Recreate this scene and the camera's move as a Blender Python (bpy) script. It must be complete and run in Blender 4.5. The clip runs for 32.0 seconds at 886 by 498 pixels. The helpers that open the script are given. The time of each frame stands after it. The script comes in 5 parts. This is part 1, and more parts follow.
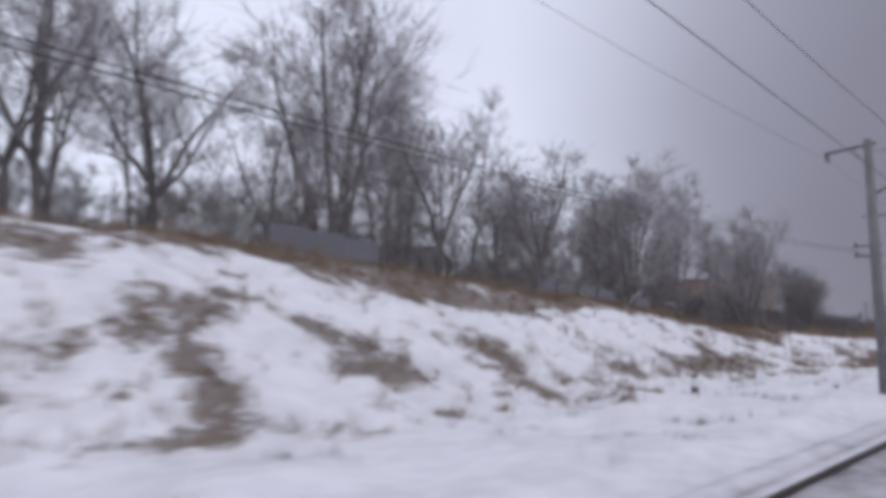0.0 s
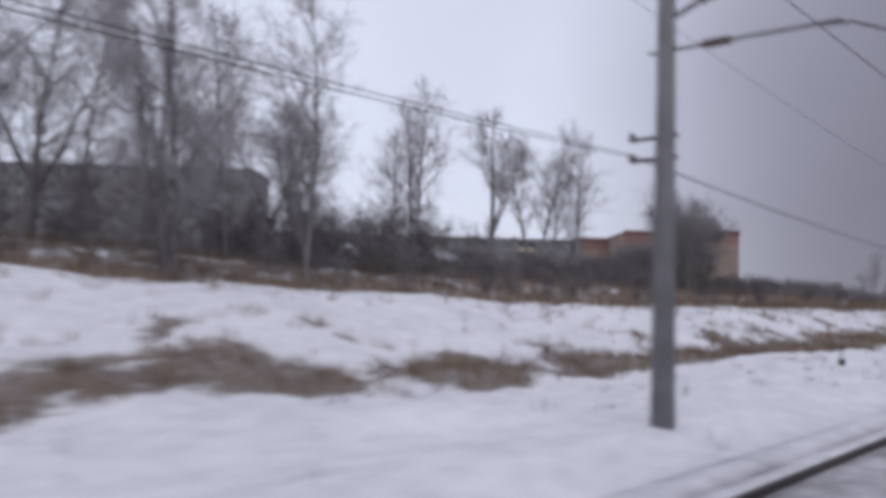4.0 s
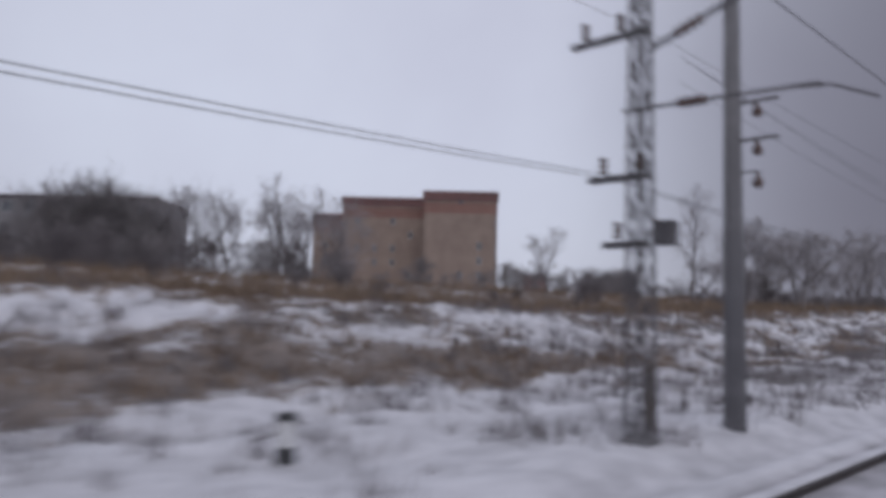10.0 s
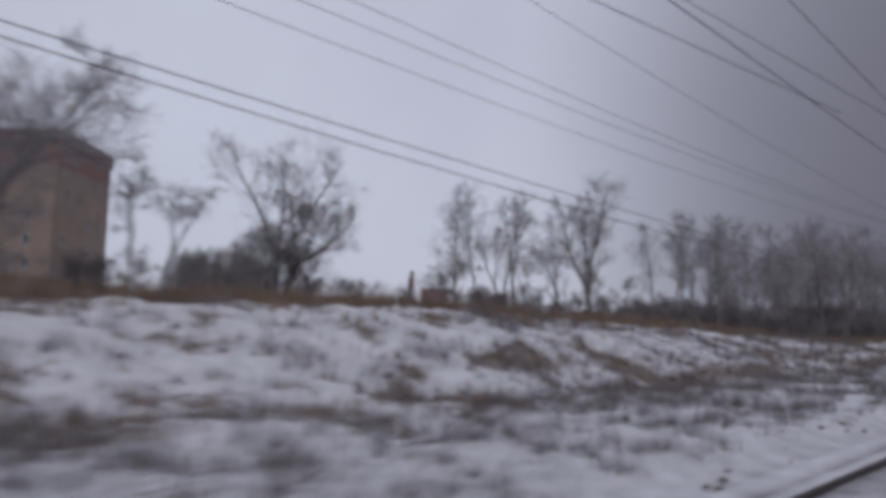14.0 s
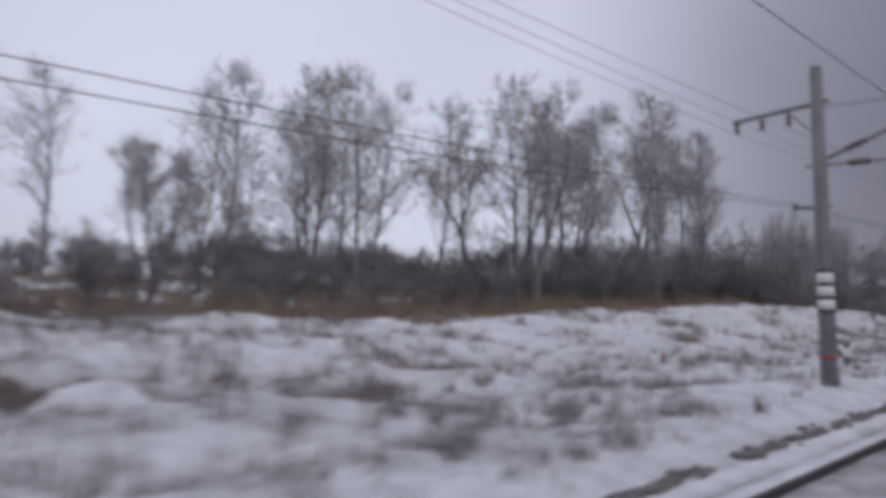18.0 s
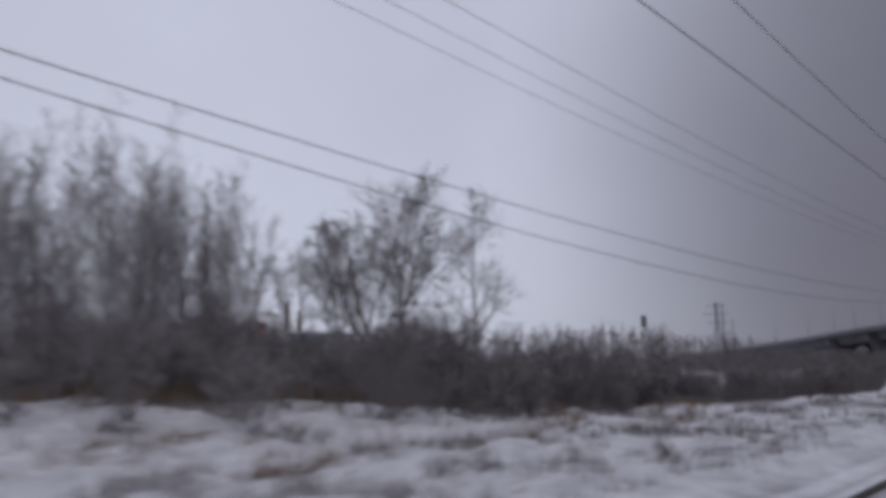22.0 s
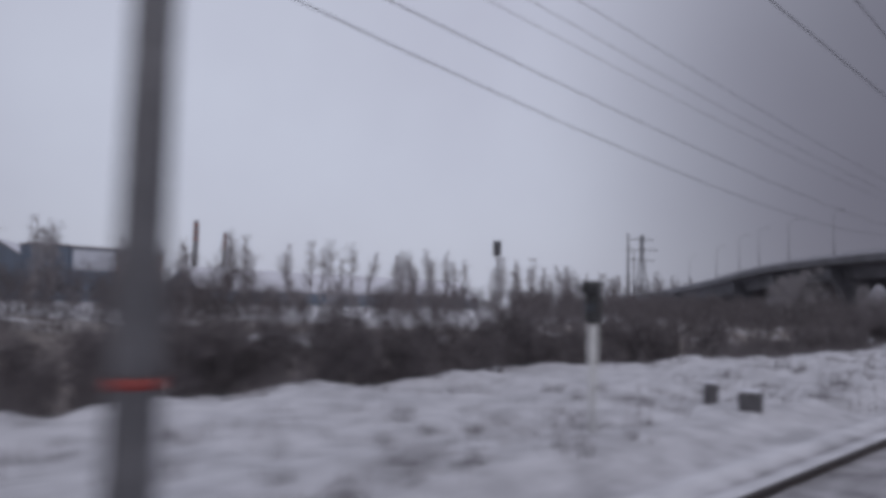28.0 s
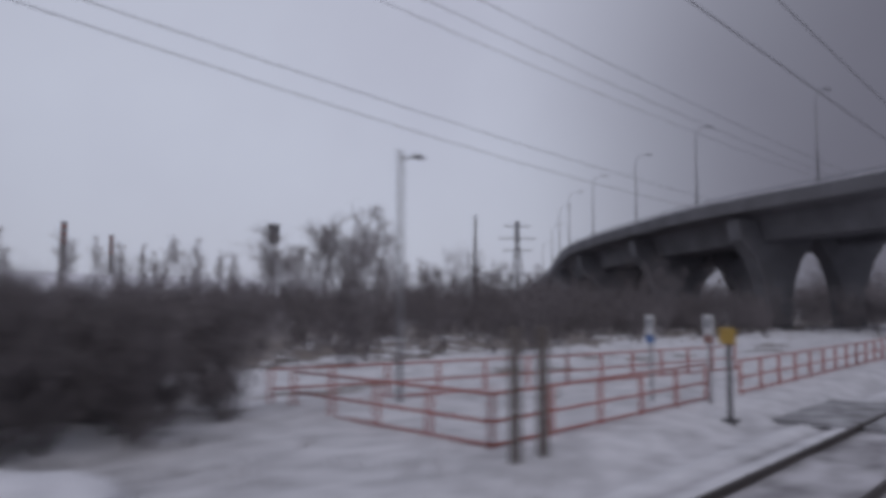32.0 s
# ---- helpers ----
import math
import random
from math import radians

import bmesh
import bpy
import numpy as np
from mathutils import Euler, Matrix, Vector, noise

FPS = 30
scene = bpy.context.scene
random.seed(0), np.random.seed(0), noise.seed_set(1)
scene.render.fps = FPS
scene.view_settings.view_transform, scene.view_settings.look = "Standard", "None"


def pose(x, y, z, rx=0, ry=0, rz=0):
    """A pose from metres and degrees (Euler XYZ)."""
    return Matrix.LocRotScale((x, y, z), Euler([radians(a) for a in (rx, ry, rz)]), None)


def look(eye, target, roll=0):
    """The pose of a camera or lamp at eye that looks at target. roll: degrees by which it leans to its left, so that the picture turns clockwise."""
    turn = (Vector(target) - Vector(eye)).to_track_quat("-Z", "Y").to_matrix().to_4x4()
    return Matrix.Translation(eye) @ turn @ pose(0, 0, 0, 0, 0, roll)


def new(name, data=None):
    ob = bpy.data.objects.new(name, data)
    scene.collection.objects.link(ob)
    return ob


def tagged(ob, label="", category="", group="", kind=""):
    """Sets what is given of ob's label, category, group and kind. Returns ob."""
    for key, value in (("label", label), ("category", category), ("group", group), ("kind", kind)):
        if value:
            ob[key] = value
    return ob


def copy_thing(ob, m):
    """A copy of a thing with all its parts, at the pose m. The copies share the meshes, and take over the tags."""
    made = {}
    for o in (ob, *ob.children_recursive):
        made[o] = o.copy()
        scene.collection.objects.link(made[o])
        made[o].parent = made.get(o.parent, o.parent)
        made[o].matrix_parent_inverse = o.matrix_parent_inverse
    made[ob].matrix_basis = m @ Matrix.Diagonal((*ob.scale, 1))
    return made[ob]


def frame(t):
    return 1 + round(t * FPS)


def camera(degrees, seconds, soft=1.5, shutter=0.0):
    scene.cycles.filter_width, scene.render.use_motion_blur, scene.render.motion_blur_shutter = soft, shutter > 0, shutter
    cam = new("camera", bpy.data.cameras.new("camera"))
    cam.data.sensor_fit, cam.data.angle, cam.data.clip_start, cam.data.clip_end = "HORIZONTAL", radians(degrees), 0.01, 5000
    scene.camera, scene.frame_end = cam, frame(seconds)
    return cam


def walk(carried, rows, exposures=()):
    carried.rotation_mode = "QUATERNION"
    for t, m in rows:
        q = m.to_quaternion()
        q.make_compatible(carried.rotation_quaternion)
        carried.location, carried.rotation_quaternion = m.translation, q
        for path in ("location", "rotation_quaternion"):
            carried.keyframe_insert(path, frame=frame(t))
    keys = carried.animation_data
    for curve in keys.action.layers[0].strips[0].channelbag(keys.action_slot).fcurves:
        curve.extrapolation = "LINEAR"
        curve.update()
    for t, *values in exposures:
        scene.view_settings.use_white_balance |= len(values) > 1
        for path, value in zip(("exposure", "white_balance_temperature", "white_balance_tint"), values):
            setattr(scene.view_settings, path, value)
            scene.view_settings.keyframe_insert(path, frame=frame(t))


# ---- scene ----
cam = camera(60.31, 32.0, soft=5.3, shutter=0.5)

# seconds, heading to the left of the rails, tilt up, lean
TURNS = [
    (0, 40.94, 6.82, -0.32), (0.5, 41.39, 7.32, -0.06), (1, 40.58, 8.06, 0.19),
    (2, 39.96, 3.71, -0.42), (4.5, 44.57, 3.82, 1.80), (5, 44.63, 3.55, 1.58),
    (5.5, 44.07, 4.47, 1.45), (6, 43.01, 2.83, 1.90), (6.5, 43.00, 4.74, 1.06),
    (7, 42.80, 4.88, 0.64), (7.5, 42.16, 4.87, 0.23), (8, 42.20, 4.68, -0.07),
    (9, 42.92, 6.21, 0.06), (9.5, 42.74, 5.53, 0.57), (10, 44.51, 4.72, 1.25),
    (10.5, 43.96, 5.56, 1.12), (11, 45.44, 6.34, 1.37), (11.5, 44.61, 6.41, 0.71),
    (12, 44.39, 6.39, 0.36), (12.5, 42.85, 6.77, 0.47), (13, 43.77, 7.31, 0.70),
    (13.5, 42.64, 6.68, 0.82), (14, 42.70, 6.21, 1.21), (14.5, 42.68, 7.09, 1.05),
    (16.5, 46.66, 4.93, 0.37), (17, 44.73, 5.39, 0.48), (17.5, 44.73, 6.36, -0.12),
    (18, 44.63, 4.45, -0.45), (18.5, 44.28, 4.66, -1.09), (19, 44.96, 4.87, -1.58),
    (19.5, 44.76, 3.67, -1.68), (20, 41.44, 6.24, -0.03), (20.5, 43.30, 6.65, -0.51),
    (21, 41.16, 7.59, -0.47), (21.5, 38.97, 8.03, -0.72), (22, 41.99, 8.99, -1.19),
    (22.5, 40.78, 9.80, -1.10), (23, 43.67, 6.16, -1.00), (23.5, 44.02, 7.30, -0.78),
    (24, 43.84, 6.09, -0.47), (24.5, 41.83, 5.16, -0.66), (26.5, 43.80, 3.82, 2.20),
    (27, 43.39, 4.73, 1.42), (27.5, 42.99, 4.63, 1.23), (28, 43.66, 4.25, 1.41),
    (29, 42.65, 4.35, 1.78), (30, 42.78, 4.66, 1.36), (30.5, 43.87, 4.87, 1.14),
    (31, 42.75, 4.90, 1.25), (31.5, 42.48, 6.09, 0.64), (31.8, 41.95, 5.15, 0.19),
    (32, 41.32, 4.53, -0.00),
]
SPEED, EYE_Z = 17.1, 2.3


def view(t, psi, tilt, lean):
    a, b = radians(psi), radians(tilt)
    eye = Vector((SPEED * t, 0, EYE_Z))
    way = Vector((math.cos(b) * math.cos(a), math.cos(b) * math.sin(a), math.sin(b)))
    return look(eye, eye + way, lean)


walk(cam, [(t, view(t, a, b, c)) for t, a, b, c in TURNS],
     exposures=[(0, 0.15), (2, 0.14), (5, -0.02), (7, -0.06), (9.5, -0.2), (11, -0.36), (12, -0.40), (14.5, -0.46), (17, -0.28), (19, -0.04), (20, 0.02), (21, -0.16), (22, -0.42), (23, -0.70), (24, -0.76), (25.5, -0.6), (27, -0.5), (31, -0.46), (32, -0.56)])

# ---- sky and sun: a closed grey winter overcast ----
world = bpy.data.worlds.new("overcast_sky")
scene.world = world
world.use_nodes = True
wn, wl = world.node_tree.nodes, world.node_tree.links
bg = wn["Background"]
sky = wn.new("ShaderNodeTexSky")
sky.sky_type, sky.sun_disc = "NISHITA", False
sky.sun_elevation, sky.sun_rotation = radians(45), radians(220)
sky.air_density, sky.dust_density = 1.0, 3.0
bright = wn.new("ShaderNodeVectorMath")
bright.operation = "SCALE"
bright.inputs["Scale"].default_value = 0.10
wl.new(sky.outputs[0], bright.inputs[0])
coord = wn.new("ShaderNodeTexCoord")
clouds = wn.new("ShaderNodeTexNoise")
clouds.inputs["Scale"].default_value, clouds.inputs["Detail"].default_value = 2.2, 5
wl.new(coord.outputs["Generated"], clouds.inputs["Vector"])
ramp = wn.new("ShaderNodeValToRGB")
ramp.color_ramp.elements[0].color = (0.642, 0.66, 0.805, 1)
ramp.color_ramp.elements[1].color = (0.742, 0.78, 0.93, 1)
ramp.color_ramp.elements[0].position, ramp.color_ramp.elements[1].position = 0.3, 0.7
wl.new(clouds.outputs["Fac"], ramp.inputs[0])
cover = wn.new("ShaderNodeMixRGB")
cover.inputs[0].default_value = 0.9
wl.new(bright.outputs[0], cover.inputs[1])
wl.new(ramp.outputs[0], cover.inputs[2])
# sky brightness graded to one side, imitating the train window's uneven dimming
toward = wn.new("ShaderNodeVectorMath")
toward.operation = "DOT_PRODUCT"
wl.new(coord.outputs["Generated"], toward.inputs[0])
toward.inputs[1].default_value = (math.cos(radians(24)) * math.cos(radians(52)), math.cos(radians(24)) * math.sin(radians(52)), math.sin(radians(24)))
glow = wn.new("ShaderNodeMapRange")
glow.interpolation_type = "SMOOTHSTEP"
for k, v in zip(("From Min", "From Max", "To Min", "To Max"), (0.70, 1.0, 0.80, 1.08)):
    glow.inputs[k].default_value = v
wl.new(toward.outputs["Value"], glow.inputs["Value"])
shade = wn.new("ShaderNodeVectorMath")
shade.operation = "SCALE"
wl.new(cover.outputs[0], shade.inputs[0])
wl.new(glow.outputs["Result"], shade.inputs["Scale"])
# darkening painted into the sky ahead stands in for dim window glass
ahead = wn.new("ShaderNodeVectorMath")
ahead.operation = "DOT_PRODUCT"
wl.new(coord.outputs["Generated"], ahead.inputs[0])
ahead.inputs[1].default_value = (math.cos(radians(12)), 0.0, math.sin(radians(12)))
front = wn.new("ShaderNodeMapRange")
front.interpolation_type = "SMOOTHSTEP"
for k, v in zip(("From Min", "From Max", "To Min", "To Max"), (0.79, 1.0, 0.0, 1.0)):
    front.inputs[k].default_value = v
wl.new(ahead.outputs["Value"], front.inputs["Value"])
heavy = wn.new("ShaderNodeMixRGB")
heavy.blend_type = "MULTIPLY"
heavy.inputs[2].default_value = (0.37, 0.35, 0.375, 1)
wl.new(front.outputs["Result"], heavy.inputs[0])
wl.new(shade.outputs[0], heavy.inputs[1])
wl.new(heavy.outputs[0], bg.inputs[0])
bg.inputs[1].default_value = 1.0

sun = new("sun", bpy.data.lights.new("sun", "SUN"))
sun.data.energy, sun.data.angle, sun.data.color = 0.5, radians(40), (1.0, 0.93, 0.92)
sun.matrix_world = look((-60, -70, 92), (0, 0, 0))


# ---- materials ----
def material(name, base, other=None, scale=4.0, rough=0.8, metal=0.0, bump=0.0, fine=40.0, vary=0.0):
    """Base colour broken up by two scales of noise, with fine relief."""
    m = bpy.data.materials.new(name)
    m.use_nodes = True
    n, l = m.node_tree.nodes, m.node_tree.links
    b = n["Principled BSDF"]
    b.inputs["Roughness"].default_value, b.inputs["Metallic"].default_value = rough, metal
    other = other or tuple(c * 0.7 for c in base)
    tc = n.new("ShaderNodeTexCoord")
    big, small = n.new("ShaderNodeTexNoise"), n.new("ShaderNodeTexNoise")
    big.inputs["Scale"].default_value, big.inputs["Detail"].default_value = scale, 6
    small.inputs["Scale"].default_value, small.inputs["Detail"].default_value = fine, 4
    l.new(tc.outputs["Object"], big.inputs["Vector"])
    l.new(tc.outputs["Object"], small.inputs["Vector"])
    half = n.new("ShaderNodeMath")
    half.operation = "MULTIPLY_ADD"
    half.inputs[1].default_value, half.inputs[2].default_value = 0.35, -0.17
    l.new(small.outputs["Fac"], half.inputs[0])
    add = n.new("ShaderNodeMath")
    add.operation = "ADD"
    l.new(big.outputs["Fac"], add.inputs[0])
    l.new(half.outputs[0], add.inputs[1])
    last = add
    if vary:
        info = n.new("ShaderNodeObjectInfo")
        v = n.new("ShaderNodeMath")
        v.operation = "MULTIPLY_ADD"
        v.inputs[1].default_value = vary
        l.new(info.outputs["Random"], v.inputs[0])
        l.new(add.outputs[0], v.inputs[2])
        last = v
    r = n.new("ShaderNodeValToRGB")
    r.color_ramp.elements[0].position, r.color_ramp.elements[1].position = 0.32, 0.68
    r.color_ramp.elements[0].color, r.color_ramp.elements[1].color = (*base, 1), (*other, 1)
    l.new(last.outputs[0], r.inputs[0])
    l.new(r.outputs[0], b.inputs["Base Color"])
    if bump:
        bp = n.new("ShaderNodeBump")
        bp.inputs["Strength"].default_value, bp.inputs["Distance"].default_value = bump, 0.02
        l.new(small.outputs["Fac"], bp.inputs["Height"])
        l.new(bp.outputs[0], b.inputs["Normal"])
    return m


M = dict(
    snow=material("snow", (0.80, 0.80, 0.86), (0.70, 0.70, 0.77), 1.2, 0.7, bump=0.4, fine=25),
    oldsnow=material("old_snow", (0.60, 0.595, 0.635), (0.77, 0.77, 0.82), 1.1, 0.75, bump=0.6, fine=9),
    bark=material("bark", (0.14, 0.128, 0.132), (0.21, 0.195, 0.20), 1.5, 0.9, bump=0.5, vary=0.25),
    twig=material("twig", (0.26, 0.242, 0.25), (0.35, 0.33, 0.34), 0.8, 0.9, vary=0.25),
    birch=material("birch_bark", (0.55, 0.54, 0.54), (0.16, 0.15, 0.15), 3.0, 0.8, vary=0.2),
    # shrub is paler than brush: haze is put into its grey
    shrub=material("grey_shrub_twig", (0.19, 0.175, 0.178), (0.27, 0.25, 0.254), 0.3, 0.9),
    asphalt=material("snow_dusted_asphalt", (0.12, 0.115, 0.12), (0.46, 0.46, 0.49), 1.4, 0.85, bump=0.4),
    brush=material("brush_twig", (0.14, 0.125, 0.131), (0.20, 0.18, 0.187), 0.3, 0.9),
    straw=material("dry_grass", (0.29, 0.21, 0.145), (0.17, 0.125, 0.095), 0.5, 0.9),
    concrete=material("mast_concrete", (0.24, 0.235, 0.245), (0.16, 0.157, 0.165), 1.5, 0.85, bump=0.3, vary=0.2),
    steel=material("painted_steel", (0.13, 0.125, 0.135), (0.09, 0.085, 0.09), 4.0, 0.6, metal=0.3),
    galv=material("galvanised_steel", (0.30, 0.30, 0.32), (0.22, 0.22, 0.23), 4.0, 0.5, metal=0.6),
    wire=material("wire_copper", (0.07, 0.065, 0.07), (0.05, 0.05, 0.05), 2.0, 0.6, metal=0.4),
    porcelain=material("insulator_porcelain", (0.10, 0.055, 0.04), (0.07, 0.04, 0.035), 4.0, 0.25),
    rail=material("rail_steel", (0.075, 0.06, 0.055), (0.05, 0.042, 0.04), 3.0, 0.5, metal=0.5),
    black=material("black_paint", (0.03, 0.03, 0.033), (0.05, 0.05, 0.05), 4.0, 0.6),
    white=material("white_paint", (0.72, 0.72, 0.72), (0.58, 0.58, 0.58), 3.0, 0.6),
    red=material("red_paint", (0.36, 0.05, 0.05), (0.28, 0.06, 0.05), 3.0, 0.6),
    pink=material("faded_red_railing_paint", (0.34, 0.10, 0.09), (0.42, 0.20, 0.18), 3.0, 0.7),
    blue=material("blue_paint", (0.05, 0.16, 0.42), (0.05, 0.13, 0.34), 3.0, 0.5),
    yellow=material("yellow_paint", (0.52, 0.33, 0.06), (0.42, 0.27, 0.05), 3.0, 0.5),
    brick=material("brick_wall", (0.335, 0.262, 0.215), (0.26, 0.198, 0.168), 0.4, 0.9, bump=0.4, fine=14),
    redbrick=material("red_brick", (0.30, 0.12, 0.10), (0.24, 0.10, 0.085), 0.6, 0.9, bump=0.4, fine=14),
    panel=material("grey_panel_wall", (0.27, 0.26, 0.26), (0.20, 0.195, 0.20), 0.3, 0.9, bump=0.3, fine=6, vary=0.2),
    panelyellow=material("pale_yellow_balcony", (0.50, 0.44, 0.30), (0.42, 0.37, 0.26), 1.0, 0.8, vary=0.2),
    glass=material("dark_window_pane", (0.05, 0.055, 0.065), (0.09, 0.10, 0.115), 0.8, 0.15, vary=0.4),
    frame=material("window_frame_white", (0.62, 0.62, 0.62), (0.5, 0.5, 0.5), 2.0, 0.6),
    roofing=material("dark_roofing", (0.13, 0.10, 0.10), (0.09, 0.075, 0.08), 0.6, 0.8),
    maroon=material("maroon_parapet_metal", (0.20, 0.095, 0.09), (0.155, 0.08, 0.076), 0.7, 0.6),
    bridge=material("bridge_concrete", (0.20, 0.198, 0.215), (0.14, 0.138, 0.15), 0.3, 0.9, bump=0.3, fine=5),
    wood=material("creosoted_wood", (0.10, 0.085, 0.075), (0.15, 0.13, 0.12), 3.0, 0.9, bump=0.4),
    fence=material("grey_metal_fence", (0.22, 0.22, 0.25), (0.17, 0.17, 0.195), 0.6, 0.7, vary=0.2),
    orange=material("orange_cladding", (0.33, 0.165, 0.135), (0.27, 0.135, 0.115), 0.4, 0.7),
    ochre=material("ochre_cladding", (0.36, 0.185, 0.10), (0.29, 0.15, 0.085), 0.4, 0.7),
    clod=material("frozen_dirt", (0.09, 0.08, 0.08), (0.24, 0.22, 0.22), 5.0, 0.95, bump=0.5),
    bulb=material("lamp_glow", (0.9, 0.5, 0.3), (0.9, 0.5, 0.3), 2.0, 0.4),
    paleroof=material("pale_sheet_roof", (0.66, 0.68, 0.74), (0.55, 0.57, 0.63), 0.3, 0.6),
    bluemetal=material("blue_grey_cladding", (0.17, 0.21, 0.27), (0.14, 0.17, 0.22), 0.4, 0.6),
)

glowing = M["bulb"].node_tree.nodes["Principled BSDF"]
glowing.inputs["Emission Color"].default_value, glowing.inputs["Emission Strength"].default_value = (1.0, 0.42, 0.22, 1), 3.0


# ---- the lie of the land ----
def along(table, x):
    return float(np.interp(x, [a for a, _ in table], [b for _, b in table]))


BANK = [(-60, 5.7), (20, 5.7), (40, 4.5), (65, 3.0), (100, 2.2), (140, 2.3), (180, 2.8), (210, 2.3), (230, 2.7), (265, 3.3),
        (310, 2.3), (330, 1.8), (365, 2.4), (385, 1.5), (400, 0.9), (415, -0.6), (430, -2.2), (552, -2.2), (562, 0.1), (900, 0.1)]
REAR = [(-60, 8.0), (30, 8.0), (60, 6.0), (100, 4.2), (250, 4.2), (330, 4.2), (375, 3.2), (400, 1.5), (425, -1.8), (548, -1.8), (566, -0.2), (900, -0.2)]

# where the level shelf beside the line ends
EDGE = [(-60, 12.5), (396, 12.5), (403, 16.8), (417, 16.2), (427, 12.2), (445, 12.6), (470, 13.0), (483, 13.7), (501, 15.4), (507.5, 14.9), (518, 12.7), (524, 12.4), (531, 12.7), (540, 14.4), (550, 13.4), (900, 12.5)]


def edge_at(x):
    return along(EDGE, x) + (1.6 if x < 396 else 0.7) * noise.noise(Vector((x * 0.06, 0.5, 9.0)))


def ease(a, b, v):
    k = min(1.0, max(0.0, (v - a) / (b - a)))
    return k * k * (3 - 2 * k)


def ground_z(x, y):
    """Height of the land: rail bed, snowy shelf, bank or drop, then open land."""
    if y < 5.4:
        # the bed sinks between the rails; ploughed ridges and furrows run along its edge
        ridge = 0.05 * math.exp(-((y - 4.28) / 0.13) ** 2) - 0.05 * math.exp(-((y - 4.62) / 0.12) ** 2) + 0.07 * math.exp(-((y - 4.98) / 0.16) ** 2)
        return -0.13 + ridge * (0.8 + 0.5 * noise.noise(Vector((x * 0.35, y, 4.4)))) + 0.02 * noise.noise(Vector((x * 1.7, y * 1.7, 0)))
    zb, zr = along(BANK, x), along(REAR, x)
    shelf = -0.13 + 0.28 * ease(5.4, 6.6, y)
    bump = noise.noise(Vector((x * 0.22, y * 0.3, 3.1)))
    fine = noise.noise(Vector((x * 0.9, y * 0.9, 7.7)))
    edge = edge_at(x)
    z = shelf + (zb - shelf) * ease(edge, edge + 11.5, y) + (zr - zb) * ease(26, 45, y) - (zr - 1.0) * ease(70, 260, y)
    z += 1.0 * math.exp(-((x - 304) / 9.0) ** 2) * ease(8.6, 10.8, y) * (1 - ease(14, 18, y))
    rough = ease(6, 9, y) * (1 - 0.6 * ease(50, 120, y)) * (1 - 0.85 * ease(551, 555, x) * (1 - ease(14, 18, y)))
    lumps = 0.14 + 0.10 * ease(11, 14, y) * ease(150, 190, x)
    return z + rough * (0.26 * bump + lumps * fine + 0.5 * lumps * noise.noise(Vector((x * 2.1, y * 2.1, 1.7)))) + 0.10 * ease(edge - 3, edge, y) * (1 - ease(edge, edge + 3, y)) * (1 + bump)


def link_mesh(name, verts, faces, mat, parent=None, label="", smooth=False):
    me = bpy.data.meshes.new(name)
    me.from_pydata(verts, [], faces)
    me.materials.append(mat)
    if smooth:
        me.polygons.foreach_set("use_smooth", [True] * len(me.polygons))
    me.update()
    ob = new(name, me)
    ob.parent = parent
    if label:
        ob["label"] = label
    return ob


